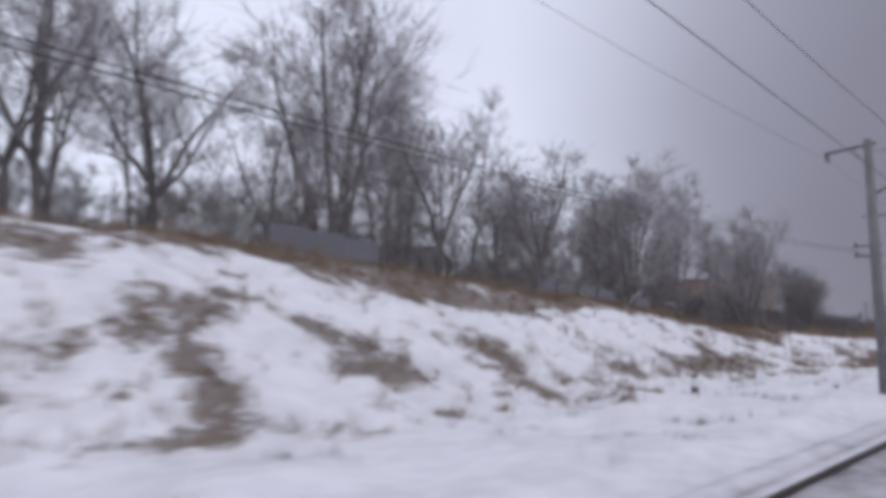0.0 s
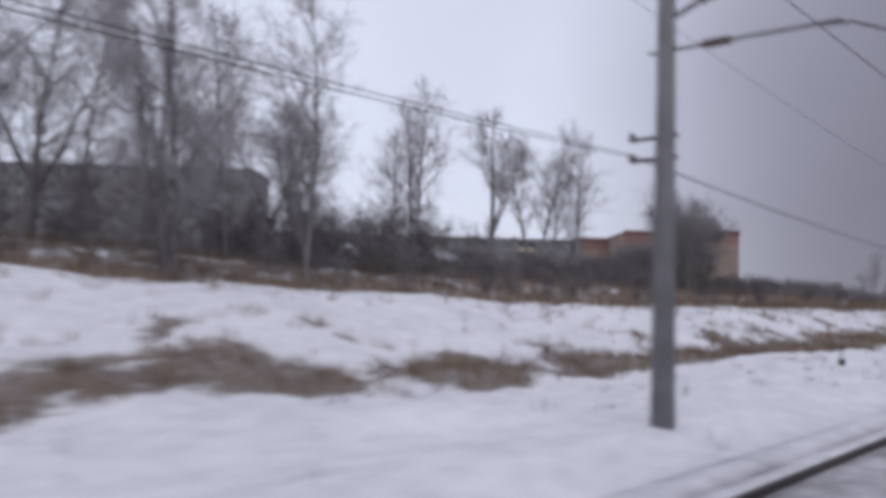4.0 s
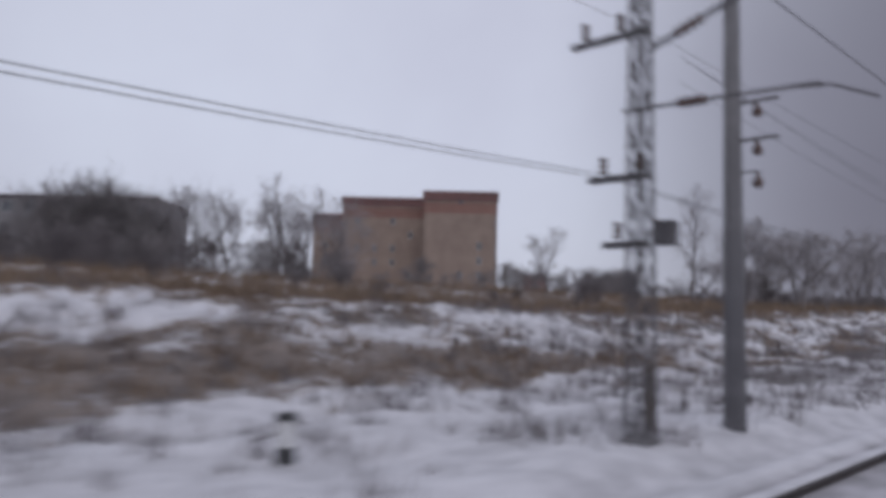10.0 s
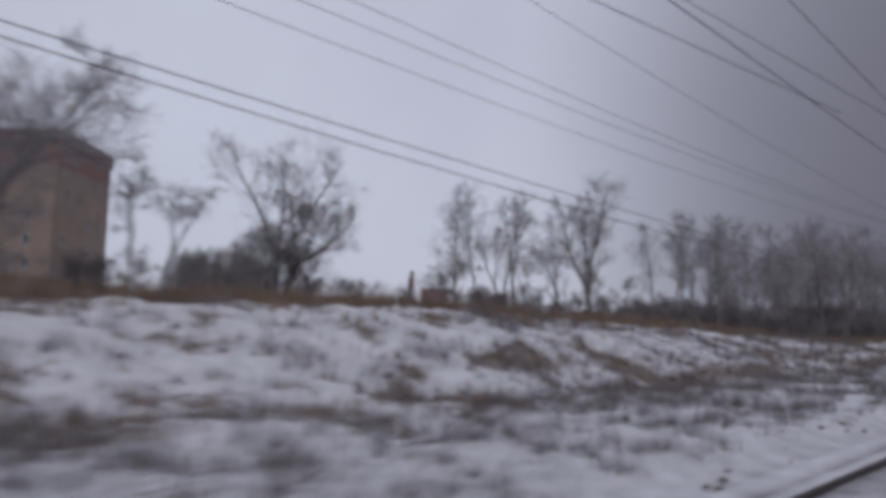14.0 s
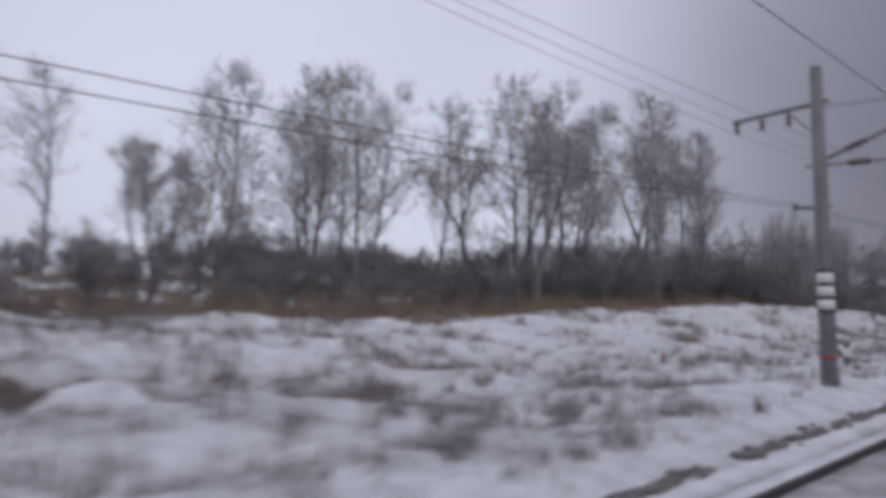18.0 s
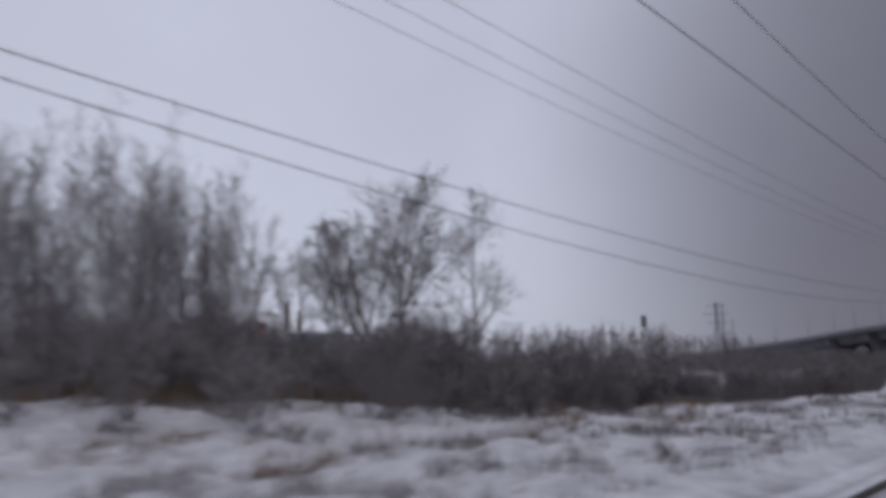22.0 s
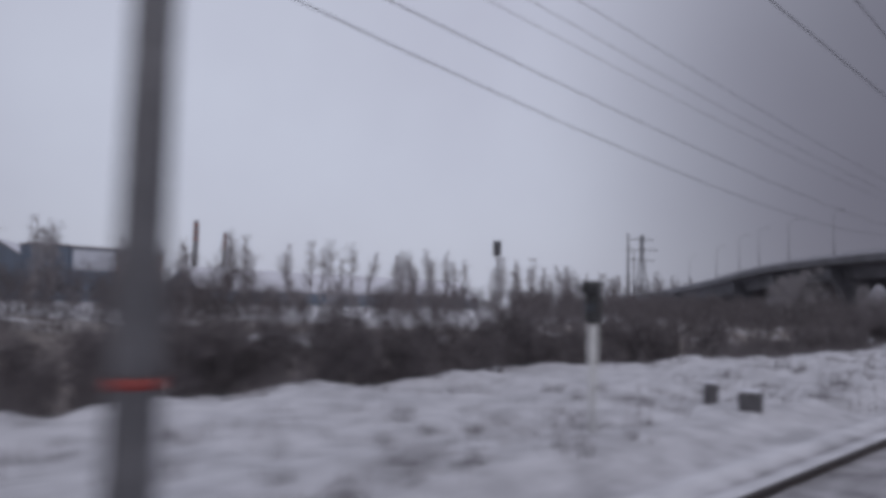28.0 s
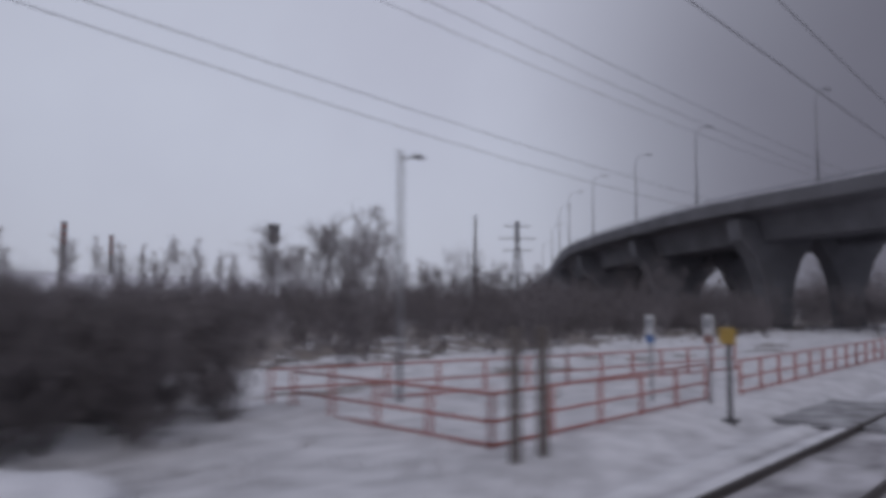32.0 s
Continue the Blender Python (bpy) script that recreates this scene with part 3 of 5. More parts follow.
KINDS = dict(
    wide=[tree_kind(k, "bare broad-crowned winter tree with forked grey limbs", H=12, r=0.21, start=0.15, spread=48, limbs=26, reach=0.40, kids=(6, 5, 3), clear=0.2, stems=3, fan=30, crook=0.07) for k in (1, 2, 3)],
    oak=[tree_kind(k, "crooked bare tree with a wide domed crown", H=9, r=0.20, start=0.25, spread=52, limbs=34, reach=0.42, lift=0.3, kids=(6, 6, 4), clear=0.32, stems=4, fan=46, crook=0.11, twig=0.010) for k in (31, 32, 33)],
    crook=[tree_kind(k, "slender crooked bare tree with twisted limbs", H=9, r=0.13, start=0.3, spread=58, limbs=18, reach=0.30, lift=0.25, kids=(6, 5, 3), clear=0.35, stems=2, fan=20, crook=0.10, twig=0.010) for k in (34, 35, 36)],
    tall=[tree_kind(k, "tall bare poplar with spreading upswept limbs", H=17.5, r=0.22, start=0.3, spread=46, limbs=26, reach=0.25, lift=0.38, kids=(5, 5, 3), twig=0.0095, taper=0.12, crook=0.04) for k in (4, 5)]
    + [tree_kind(6, "tall bare poplar forking into two upswept leaders", H=18, r=0.24, start=0.15, spread=44, limbs=28, reach=0.30, lift=0.38, kids=(5, 5, 3), twig=0.0095, taper=0.12, clear=0.36, stems=2, fan=14, crook=0.05)],
    leaning=[tree_kind(40, "tall leaning bare poplar with a forked crown", H=17, r=0.24, start=0.25, spread=46, limbs=26, reach=0.30, lift=0.38, kids=(5, 5, 3), twig=0.0095, taper=0.12, lean=(0.24, 0), clear=0.3, stems=2, fan=12, crook=0.04)],
    slim=[tree_kind(k, "slender bare young tree with thin branches", H=11, r=0.12, start=0.2, spread=50, limbs=24, reach=0.24, lift=0.35, kids=(5, 4, 3), taper=0.12, crook=0.05) for k in (7, 8, 9)],
    oval=[tree_kind(k, "bare tree with a dense oval crown of fine twigs", H=9, r=0.15, start=0.1, spread=42, limbs=34, reach=0.36, lift=0.35, kids=(6, 5, 4), taper=0.12, clear=0.12, stems=2, fan=10, crook=0.04) for k in (37,)],
    fan=[tree_kind(k, "bare willow fanning out from its foot in curved stems", H=8, r=0.13, start=0.3, spread=36, limbs=30, reach=0.32, lift=0.45, kids=(6, 5, 4), clear=0.08, stems=5, fan=34, crook=0.07, twig=0.010) for k in (38, 39)],
    willow=[tree_kind(k, "dense rounded bare willow with many stems", H=11, r=0.16, start=0.12, spread=52, limbs=34, reach=0.40, stems=4, kids=(7, 6, 4)) for k in (10, 11)],
    dome=[tree_kind(k, "dense dark rounded bare willow with many stems", trunk="shrub", leaf="shrub", H=11, r=0.13, start=0.08, spread=54, limbs=40, reach=0.42, stems=5, kids=(8, 6, 4), twig=0.013) for k in (25, 26)],
    cone=[tree_kind(12, "tall bare narrow tree with a pointed crown", H=15, r=0.15, start=0.08, spread=50, limbs=44, reach=0.22, lift=0.5, kids=(6, 5, 4), taper=0.1)],
    birch=[tree_kind(k, "leaning bare birch with grey bark", H=13, r=0.13, start=0.25, spread=46, limbs=24, reach=0.25, lean=(0.2, 0), kids=(5, 4, 3), taper=0.12, crook=0.05) for k in (13, 14)],
    bush=[tree_kind(k, "low dense bare shrub with dark twigs", category="bush", trunk="brush", leaf="brush", H=3.0, r=0.03, start=0.06, spread=48, limbs=30, reach=0.5, stems=6, kids=(5, 4, 3), twig=0.010) for k in (15, 16, 21)],
    sapling=[tree_kind(k, "thin bare sapling among the scrub", H=8, r=0.036, start=0.12, spread=28, limbs=18, reach=0.19, lift=0.5, kids=(4, 3, 1), twig=0.008) for k in (17, 18, 19)],
)
planted = random.Random(5)


def plant(kind, x, y, size=1.0, turn=None, group=""):
    src = planted.choice(KINDS[kind])
    s = size * planted.uniform(0.92, 1.08)
    m = pose(x, y, ground_z(x, y), 0, 0, planted.uniform(0, 360) if turn is None else turn)
    o = copy_thing(src, m)
    o.scale = (s, s, s)
    if group:
        o["group"] = group
    return o


def thicket(name, spots, label, mat, seed=30, category="scrub", **spec):
    """A wood or scrub that nobody could count: twigs of many plants in one mesh."""
    rng = random.Random(seed)
    stock = []
    for k in range(4):
        thick, thin = grow(seed + k, **(spec or dict(H=3.0, r=0.03, start=0.05, spread=46, limbs=20, reach=0.5, stems=5, kids=(4, 3, 2), twig=0.014)))
        rows = thick + thin if spec else thick[::2] + thin
        stock.append((np.array([r[0] for r in rows]), np.array([r[1] for r in rows]), np.array([r[2] for r in rows]), np.array([r[3] for r in rows])))
    A, B, R0, R1 = [], [], [], []
    for x, y, s in spots:
        a, b, r0, r1 = rng.choice(stock)
        t = rng.uniform(0, 6.283)
        R = np.array([[math.cos(t), -math.sin(t), 0], [math.sin(t), math.cos(t), 0], [0, 0, 1]]) * s
        o = np.array([x, y, ground_z(x, y)])
        w = max(1.0, y / 70)
        A.append(a @ R.T + o); B.append(b @ R.T + o); R0.append(r0 * w); R1.append(r1 * w)
    rows = (np.concatenate(A), np.concatenate(B), np.concatenate(R0), np.concatenate(R1))
    ob = tubes_mesh(name, rows, 1, mat)
    return tagged(ob, label, category, kind="stuff")


# woods at the start, on the high bank
for i in range(52):
    x = -10 + i * 2.0 + planted.uniform(-1.5, 1.5)
    y = planted.uniform(29, 50)
    plant(planted.choice(("wide", "slim", "wide", "birch", "willow", "slim")), x, y, planted.uniform(0.9, 1.25) * (1.15 - 0.003 * max(0, x - 30)), group="woods on the bank")
# row of poplars before the flats
for x, y, k, s in ((103.3, 62.7, "tall", 0.9), (100.0, 55.0, "tall", 0.8), (119.8, 54.1, "tall", 1.0), (122.0, 55.8, "tall", 1.02), (117.0, 53.5, "tall", 0.85), (126.6, 50.4, "leaning", 1.0), (127.6, 51.2, "leaning", 0.98),
                   (133.6, 50.0, "tall", 0.98), (136.4, 51.2, "tall", 0.95), (139.0, 50.5, "tall", 0.88), (142.0, 50.4, "tall", 0.98), (143.6, 52.0, "slim", 0.9)):
    plant(k, x, y, s, turn=planted.uniform(-12, 12) if k == "leaning" else None, group="row of poplars")
for x, y, s in ((152.5, 41.4, 0.82), (157.3, 43.0, 0.86), (167.1, 48.5, 1.15), (162.0, 46.0, 0.95), (171.0, 50.0, 0.9)):
    plant("dome", x, y, s, group="round willows")
for x, y, k, s in ((228, 42.4, "wide", 0.55), (241.1, 34.7, "tall", 0.68), (244.8, 32.2, "crook", 1), (246, 32, "crook", 0.95), (246.2, 26.2, "oak", 0.95), (246.8, 27.0, "wide", 0.66), (251.4, 25.6, "crook", 0.62), (252.7, 26.2, "crook", 0.6),
                   (243.5, 30.5, "willow", 0.4), (239, 33, "oak", 0.55), (249, 33, "willow", 0.36), (266.1, 38, "wide", 0.86), (267.2, 38.8, "oak", 0.85), (264.4, 37.5, "oak", 0.55), (265.2, 38.4, "dome", 0.36), (267.6, 38.2, "dome", 0.3),
                   (269.5, 39, "oak", 0.5), (284.3, 37.4, "birch", 0.7), (287, 37.6, "crook", 0.8), (289.6, 37, "crook", 0.7), (291.6, 35.6, "slim", 0.75), (293.6, 33.8, "slim", 0.95), (297.6, 35.7, "wide", 1.05),
                   (295, 37.4, "crook", 0.9), (281, 38, "oak", 0.5), (301, 36, "willow", 0.3), (304.1, 27.2, "slim", 0.82), (310.2, 23.9, "oval", 0.98), (312.8, 30.8, "slim", 0.8), (306, 50.6, "tall", 0.75),
                   (308.5, 62, "tall", 0.85), (302.5, 50, "slim", 1.1), (307.6, 43.4, "crook", 0.62), (311.4, 43.4, "crook", 0.62), (316.3, 43.4, "crook", 0.62), (330.6, 38, "slim", 0.75), (332.6, 36, "birch", 0.68),
                   (321, 41.7, "birch", 0.86), (321.2, 29.7, "fan", 0.98), (318.2, 27.6, "willow", 0.3), (325.4, 31, "dome", 0.26), (323.5, 27.5, "willow", 0.16), (326.5, 36, "oak", 0.7), (220.4, 77.1, "wide", 1.18),
                   (215.5, 78, "wide", 0.95), (225, 80, "wide", 1.1), (231, 84, "wide", 1.38), (236, 84, "wide", 1.2), (233, 80, "willow", 0.5), (239, 86, "slim", 1.1), (210, 74, "wide", 0.9), (204, 70, "wide", 0.85),
                   (273, 62, "dome", 0.42), (275.5, 62, "dome", 0.46), (278, 63, "oak", 0.7), (285.5, 71, "dome", 0.5)):
    plant(k, x, y, s)
for x, y, k, s in ((91, 31, "wide", 0.85), (94.5, 36, "slim", 0.9), (96, 42, "wide", 0.9), (99, 46, "birch", 0.85), (93, 44, "willow", 0.8)):
    plant(k, x, y, s, group="woods on the bank")
# strip of woodland
for i in range(25):
    kind = planted.choice(("birch", "slim", "birch", "crook"))
    tall = {"wide": 1.1, "crook": 1.35, "slim": 1.15}.get(kind, 1.0)
    plant(kind, 330.5 + i * 1.45, planted.uniform(31, 47) if i < 9 else planted.uniform(26, 38), planted.uniform(0.95, 1.2) * tall * (1.08 if i > 12 else 1), turn=planted.uniform(-40, 40), group="woodland strip")
plant("birch", 338.8, 45.8, 1.0, turn=0, group="woodland strip")
plant("cone", 364.0, 27.0, 0.92)
plant("oak", 368.4, 23.4, 0.72)
for i in range(52):
    far = i > 30
    plant("sapling", planted.uniform(370, 402) if far else planted.uniform(382.5, 394), planted.uniform(30, 44) if far else planted.uniform(24, 31), planted.uniform(0.72, 1.02) * (1 if far else 1.16), group="saplings")
plant("fan", 398.2, 22.8, 1.18)
plant("fan", 396.6, 23.6, 0.9)
plant("crook", 394.6, 23.5, 0.7)
plant("slim", 399.7, 19.3, 0.74)
plant("wide", 569.5, 24.0, 0.5)
plant("fan", 576, 32.0, 1.0)
plant("fan", 573.5, 33.0, 0.85)
plant("slim", 579, 33.0, 0.75)
# shrubs that can be told apart
for i in range(60):
    x = 105 + i * 4.7 + planted.uniform(-2, 2)
    plant("bush", x, planted.uniform(26.5, 34), planted.uniform(0.35, 0.75), group="shrubs by the field")
for i in range(230):
    x = planted.uniform(400, 556)
    if 514 < x < 537 and i % 5 > 1:
        continue
    plant("bush", x, edge_at(x) + planted.uniform(0.9, 6), planted.uniform(0.4, 0.72), group="scrub below the shelf")
for i in range(46):
    x = planted.uniform(545, 556.5)
    plant("bush", x, planted.uniform(11.3, 17), planted.uniform(0.6, 0.85), group="scrub by the crossing")
wild = random.Random(8)
U = wild.uniform
spots = [(x, y, U(0.8, 1.8) * (1.1 - 0.006 * max(0, x))) for x, y in ((U(-15, 125), U(29.2, 58)) for _ in range(300))]
spots += [(U(20, 112), U(40, 62), U(1.5, 2.5)) for _ in range(85)]
thicket("undergrowth", spots, "dense grey leafless undergrowth below the trees", M["shrub"])
spots = [(U(110, 330), U(44, 72), U(0.5, 1.1)) for _ in range(260)] + [(U(150, 205), U(60, 90), U(1.0, 2.0)) for _ in range(90)] + [(U(322, 372), U(27, 56), U(0.5, 0.95)) for _ in range(190)] + [(U(330, 352), U(34, 48), U(0.7, 1.15)) for _ in range(45)] + [(U(350, 374), U(26, 40), U(0.9, 1.6)) for _ in range(85)] + [(U(372, 402), U(17.5, 45), U(0.5, 0.95)) for _ in range(130)]
thicket("undergrowth", spots, "low grey leafless scrub along the field edge", M["shrub"], 40)
spots = [(U(95, 205), U(42, 60), U(0.6, 1.05)) for _ in range(210)] + [(U(94, 114), U(36, 50), U(1.0, 1.7)) for _ in range(34)] + [(U(148, 178), U(48, 62), U(0.9, 1.5)) for _ in range(40)]
thicket("hedge_scrub", spots, "dark leafless scrub in front of the houses", M["brush"], 45)
spots = [(U(384, 440), U(17, 60), U(0.8, 1.4)) for _ in range(210)] + [(U(436, 472), 16 + 35 * wild.random() ** 1.3, U(0.6, 0.98)) for _ in range(150)] + [(U(468, 560), 16.8 + 34 * wild.random() ** 1.3, U(0.45, 0.75)) for _ in range(400)] + [(U(556, 640), U(19, 70), U(0.6, 1.2)) for _ in range(160)]
spots += [(x, y, U(1.1, 2.0)) for x, y in ((U(585, 700), U(24, 95)) for _ in range(260)) if y > (x - 575) * 0.42 + 12] + [(U(606, 720), U(15, 46), U(0.8, 1.5)) for _ in range(150)] + [(U(668, 790), U(8, 90), U(2.0, 3.4)) for _ in range(170)]
spots = [p for p in spots if ((p[0] - 539) / 9) ** 2 + ((p[1] - 31) / 5) ** 2 > 1 + 0.5 * noise.noise(Vector((p[0] * 0.5, p[1] * 0.5, 0)))]
spots = [p for p in spots if wild.random() > 0.8 * math.exp(-((p[0] - 478) / 10) ** 4 - ((p[1] - 41) / 18) ** 4) + 0.8 * math.exp(-((p[0] - 512) / 6) ** 2 - ((p[1] - 45) / 6) ** 2)]
thicket("scrub", spots, "dark leafless willow scrub filling the low ground", M["brush"], 50)
spots = [(U(410, 535), U(64, 122), U(1.8, 2.8)) for _ in range(190)] + [(U(525, 760), U(64, 122), U(1.3, 2.2)) for _ in range(270)]
thicket("scrub", spots, "dark leafless scrub beyond the snowy clearing", M["brush"], 55)
spots = [(x, y, U(1.0, 2.2) * (1 + (y - 110) / 600)) for x, y in ((U(380, 1000), U(125, 300)) for _ in range(260))]
thicket("far_woods", spots, "grey bare trees along the far edge of the low ground", M["twig"], 60)
spots = [(U(-80, 420), U(150, 420), U(2.0, 4.0)) for _ in range(380)]
thicket("far_woods", spots, "grey bare woods far behind the houses", M["twig"], 70)
spots = []
for i in range(110):
    x = 505 + 3.9 * i + U(-3, 3)
    spots.append((x, U(128, 165) + 0.12 * (x - 520), U(0.85, 1.3)))
thicket("far_trees", spots, "thin far bare trees standing above the scrub", M["twig"], 90, "trees", H=14, r=0.2, start=0.2, spread=36, limbs=16, reach=0.24, lift=0.5, kids=(5, 4, 2), twig=0.010)
spots = [(U(380, 393.5), U(23, 32), U(0.8, 1.22)) for _ in range(95)] + [(U(368, 404), U(29, 46), U(0.65, 1.0)) for _ in range(85)]
thicket("sapling_stand", spots, "dense stand of thin bare saplings behind the scrub", M["twig"], 95, "saplings", H=8, r=0.034, start=0.12, spread=28, limbs=16, reach=0.19, lift=0.5, kids=(3, 3, 1), twig=0.008)
for x, y, z in ((195, 74, 0.7), (198, 76, 0.85), (201, 74, 0.9), (204, 77, 0.8), (199, 72, 0.75), (203, 72, 0.7)):
    plant("dome", x, y, z, group="round willows")
spots = [(200 + U(-5, 5), 74 + U(-3, 3), U(1.6, 2.6)) for _ in range(26)] + [(285 + U(-5, 5), 73 + U(-3, 3), U(1.3, 2.2)) for _ in range(22)] + [(U(361, 371), U(22, 27), U(0.7, 1.05)) for _ in range(20)] + [(311.5 + U(-4, 4), 24.5 + U(-1.5, 1.5), U(0.5, 0.8)) for _ in range(10)]
thicket("dense_bushes", spots, "dense dark rounded bushes at the edge of the field", M["brush"], 80)


# ---- dry grass and weeds ----
def blades(name, n, area, keep, tall, wide, label, mat, seed, per=6, splay=0.35, flat=0.5):
    """Tufts of thin tapering blades, too many to count."""
    rs = np.random.RandomState(seed)
    V = []
    x0, x1, y0, y1 = area
    xs, ys = rs.uniform(x0, x1, n), rs.uniform(y0, y1, n)
    ok = [i for i in range(n) if rs.rand() < keep(xs[i], ys[i])]
    for i in ok:
        g = ground_z(xs[i], ys[i])
        h = tall * rs.uniform(0.5, 1.25)
        for _ in range(per):
            t, s = rs.uniform(0, 6.283), abs(rs.normal(0, splay))
            bx, by = xs[i] + rs.normal(0, flat * 0.25), ys[i] + rs.normal(0, flat * 0.25)
            hx, hy = math.cos(t), math.sin(t)
            w = wide * rs.uniform(0.6, 1.3)
            hh = h * rs.uniform(0.6, 1.1)
            V += [(bx - hy * w, by + hx * w, g - 0.05), (bx + hy * w, by - hx * w, g - 0.05), (bx + hx * s * hh, by + hy * s * hh, g + hh)]
    F = [(k, k + 1, k + 2) for k in range(0, len(V), 3)]
    return tagged(link_mesh(name, V, F, mat), label, "grass", kind="stuff")


def lump(x, y, f, o):
    return noise.noise(Vector((x * f, y * f * 1.3, o)))


blades("dry_grass", 30000, (-20, 420, 21.5, 46), lambda x, y: 0.15 + 0.85 * patch(x, y), 0.65, 0.020, "pale brown dry grass standing out of the snow", M["straw"], 11, per=6)
blades("dry_grass", 52000, (-20, 430, 11.5, 24), lambda x, y: 0.02 + 0.95 * patch(x, y), 0.36, 0.016, "clumps of brown dry grass on the snowy bank", M["straw"], 12, per=7, splay=0.6)
blades("dry_grass", 13000, (140, 402, 23.5, 31), lambda x, y: 0.55 + 0.5 * lump(x, y, 0.2, 41.0), 0.95, 0.022, "tall brown dry grass along the crest of the bank", M["straw"], 24, per=6)
blades("weed_stalks", 12000, (-20, 600, 5.8, 22), lambda x, y: 0.015 + 0.9 * max(0.0, lump(x, y, 0.33, 2.0) - 0.22), 0.5, 0.011, "dark dead weed stalks poking through the snow", M["shrub"], 13, per=9, splay=0.3, flat=0.8)
blades("weed_stalks", 14000, (150, 556, 6.6, 12.5), lambda x, y: 0.03 + 1.3 * max(0.0, lump(x, y, 0.5, 12.0) - 0.12), 0.28, 0.011, "low dark weeds half buried in dirty snow", M["brush"], 18, per=10, splay=0.7, flat=0.9)
blades("weed_stalks", 30000, (150, 420, 8, 24), lambda x, y: 1.6 * max(0.0, lump(x, y, 0.42, 21.0) - 0.10) * ease(150, 185, x), 0.42, 0.019, "grey smudges of dead weeds across the snowy slope", M["shrub"], 20, per=11, splay=0.5, flat=0.9)
blades("weed_stalks", 2600, (215, 300, 11.6, 14.4), lambda x, y: 0.38 + lump(x, y, 0.4, 31.0), 0.4, 0.017, "grey band of dead weeds along the foot of the bank", M["shrub"], 23, per=10, splay=0.5, flat=0.9)
blades("weed_stalks", 9000, (400, 556, 11.5, 21), lambda x, y: (0.4 + lump(x, y, 0.3, 2.0)) * ease(-0.6, 0.8, y - edge_at(x)), 0.7, 0.012, "dark dead weeds along the edge of the shelf", M["brush"], 14, per=8, splay=0.3, flat=0.8)
blades("weed_stalks", 9000, (190, 320, 10.0, 24), lambda x, y: 0.05 + 1.5 * max(0.0, lump(x, y, 0.28, 5.0) - 0.1), 0.7, 0.013, "dark dead weeds among the snow mounds", M["brush"], 15, per=9, splay=0.3, flat=0.8)
blades("weed_stalks", 900, (294, 309, 9.2, 10.8), lambda x, y: 0.25 + lump(x, y, 0.5, 3.0), 0.6, 0.013, "brown dead weeds in front of the snow mounds", M["straw"], 19, per=9, splay=0.35, flat=0.8)


def tufts(n, area, tall, mat, seed, label):
    """Single clumps of dead weeds, each a tight sheaf of thin stalks."""
    rs = np.random.RandomState(seed)
    V = []
    for _ in range(n):
        x, y = rs.uniform(area[0], area[1]), rs.uniform(area[2], area[3])
        g, h, w = ground_z(x, y), tall * rs.uniform(0.4, 1.2), rs.uniform(0.08, 0.3)
        for _ in range(rs.randint(18, 46)):
            bx, by, t = x + rs.normal(0, w), y + rs.normal(0, w), rs.uniform(0, 6.283)
            hh, out, r = h * rs.uniform(0.35, 1.1), abs(rs.normal(0, 0.3)), rs.uniform(0.006, 0.014)
            c, d = math.cos(t), math.sin(t)
            V += [(bx - d * r, by + c * r, g - 0.05), (bx + d * r, by - c * r, g - 0.05), (bx + c * out * hh, by + d * out * hh, g + hh)]
    F = [(k, k + 1, k + 2) for k in range(0, len(V), 3)]
    return tagged(link_mesh("weed_tufts", V, F, mat), label, "weeds", kind="stuff")


def clods(n, x0, x1, y0, spread, size, seed, label):
    """Frozen lumps of dirt and ballast thrown up along the line."""
    rs = np.random.RandomState(seed)
    bm = bmesh.new()
    bmesh.ops.create_icosphere(bm, subdivisions=1, radius=1)
    base = [v.co.copy() for v in bm.verts]
    tris = [tuple(v.index for v in f.verts) for f in bm.faces]
    bm.free()
    V, F = [], []
    for _ in range(n):
        x = rs.uniform(x0, x1)
        if noise.noise(Vector((x * 0.45, seed, 0))) < -0.05:
            continue
        y, k, o = y0 + rs.normal(0, spread), size * rs.uniform(0.4, 1.3), len(V)
        g = ground_z(x, y)
        V += [(x + c.x * k * (1 + 0.4 * noise.noise(c * 2 + Vector((x, y, 0)))), y + c.y * k, g + 0.3 * k + c.z * k * 0.7) for c in base]
        F += [(a + o, b + o, c + o) for a, b, c in tris]
    return tagged(link_mesh("dirt_clods", V, F, M["clod"], smooth=True), label, "clods", kind="stuff")


clods(420, 312, 352, 5.3, 0.14, 0.10, 71, "row of dark frozen clods along the snowy shelf")
clods(160, 196, 300, 5.75, 0.3, 0.08, 72, "scattered dark frozen clods beside the track")
tufts(950, (140, 420, 6.3, 12.5), 0.42, M["brush"], 61, "dark clumps of dead weeds in the dirty snow")
tufts(750, (188, 322, 6.2, 12.5), 0.5, M["shrub"], 65, "grey clumps of dead weeds in the dirty snow")
tufts(260, (420, 552, 6.5, 11.5), 0.30, M["brush"], 62, "sparse dark clumps of weeds on the snowy shelf")
tufts(900, (150, 330, 12.5, 23), 0.55, M["brush"], 63, "dark clumps of dead weeds on the snowy bank")
tufts(110, (-10, 130, 7, 12), 0.25, M["shrub"], 64, "few grey weed clumps in clean snow")
for stock in KINDS.values():
    for t in stock:
        for o in (*t.children_recursive, t):
            bpy.data.objects.remove(o)


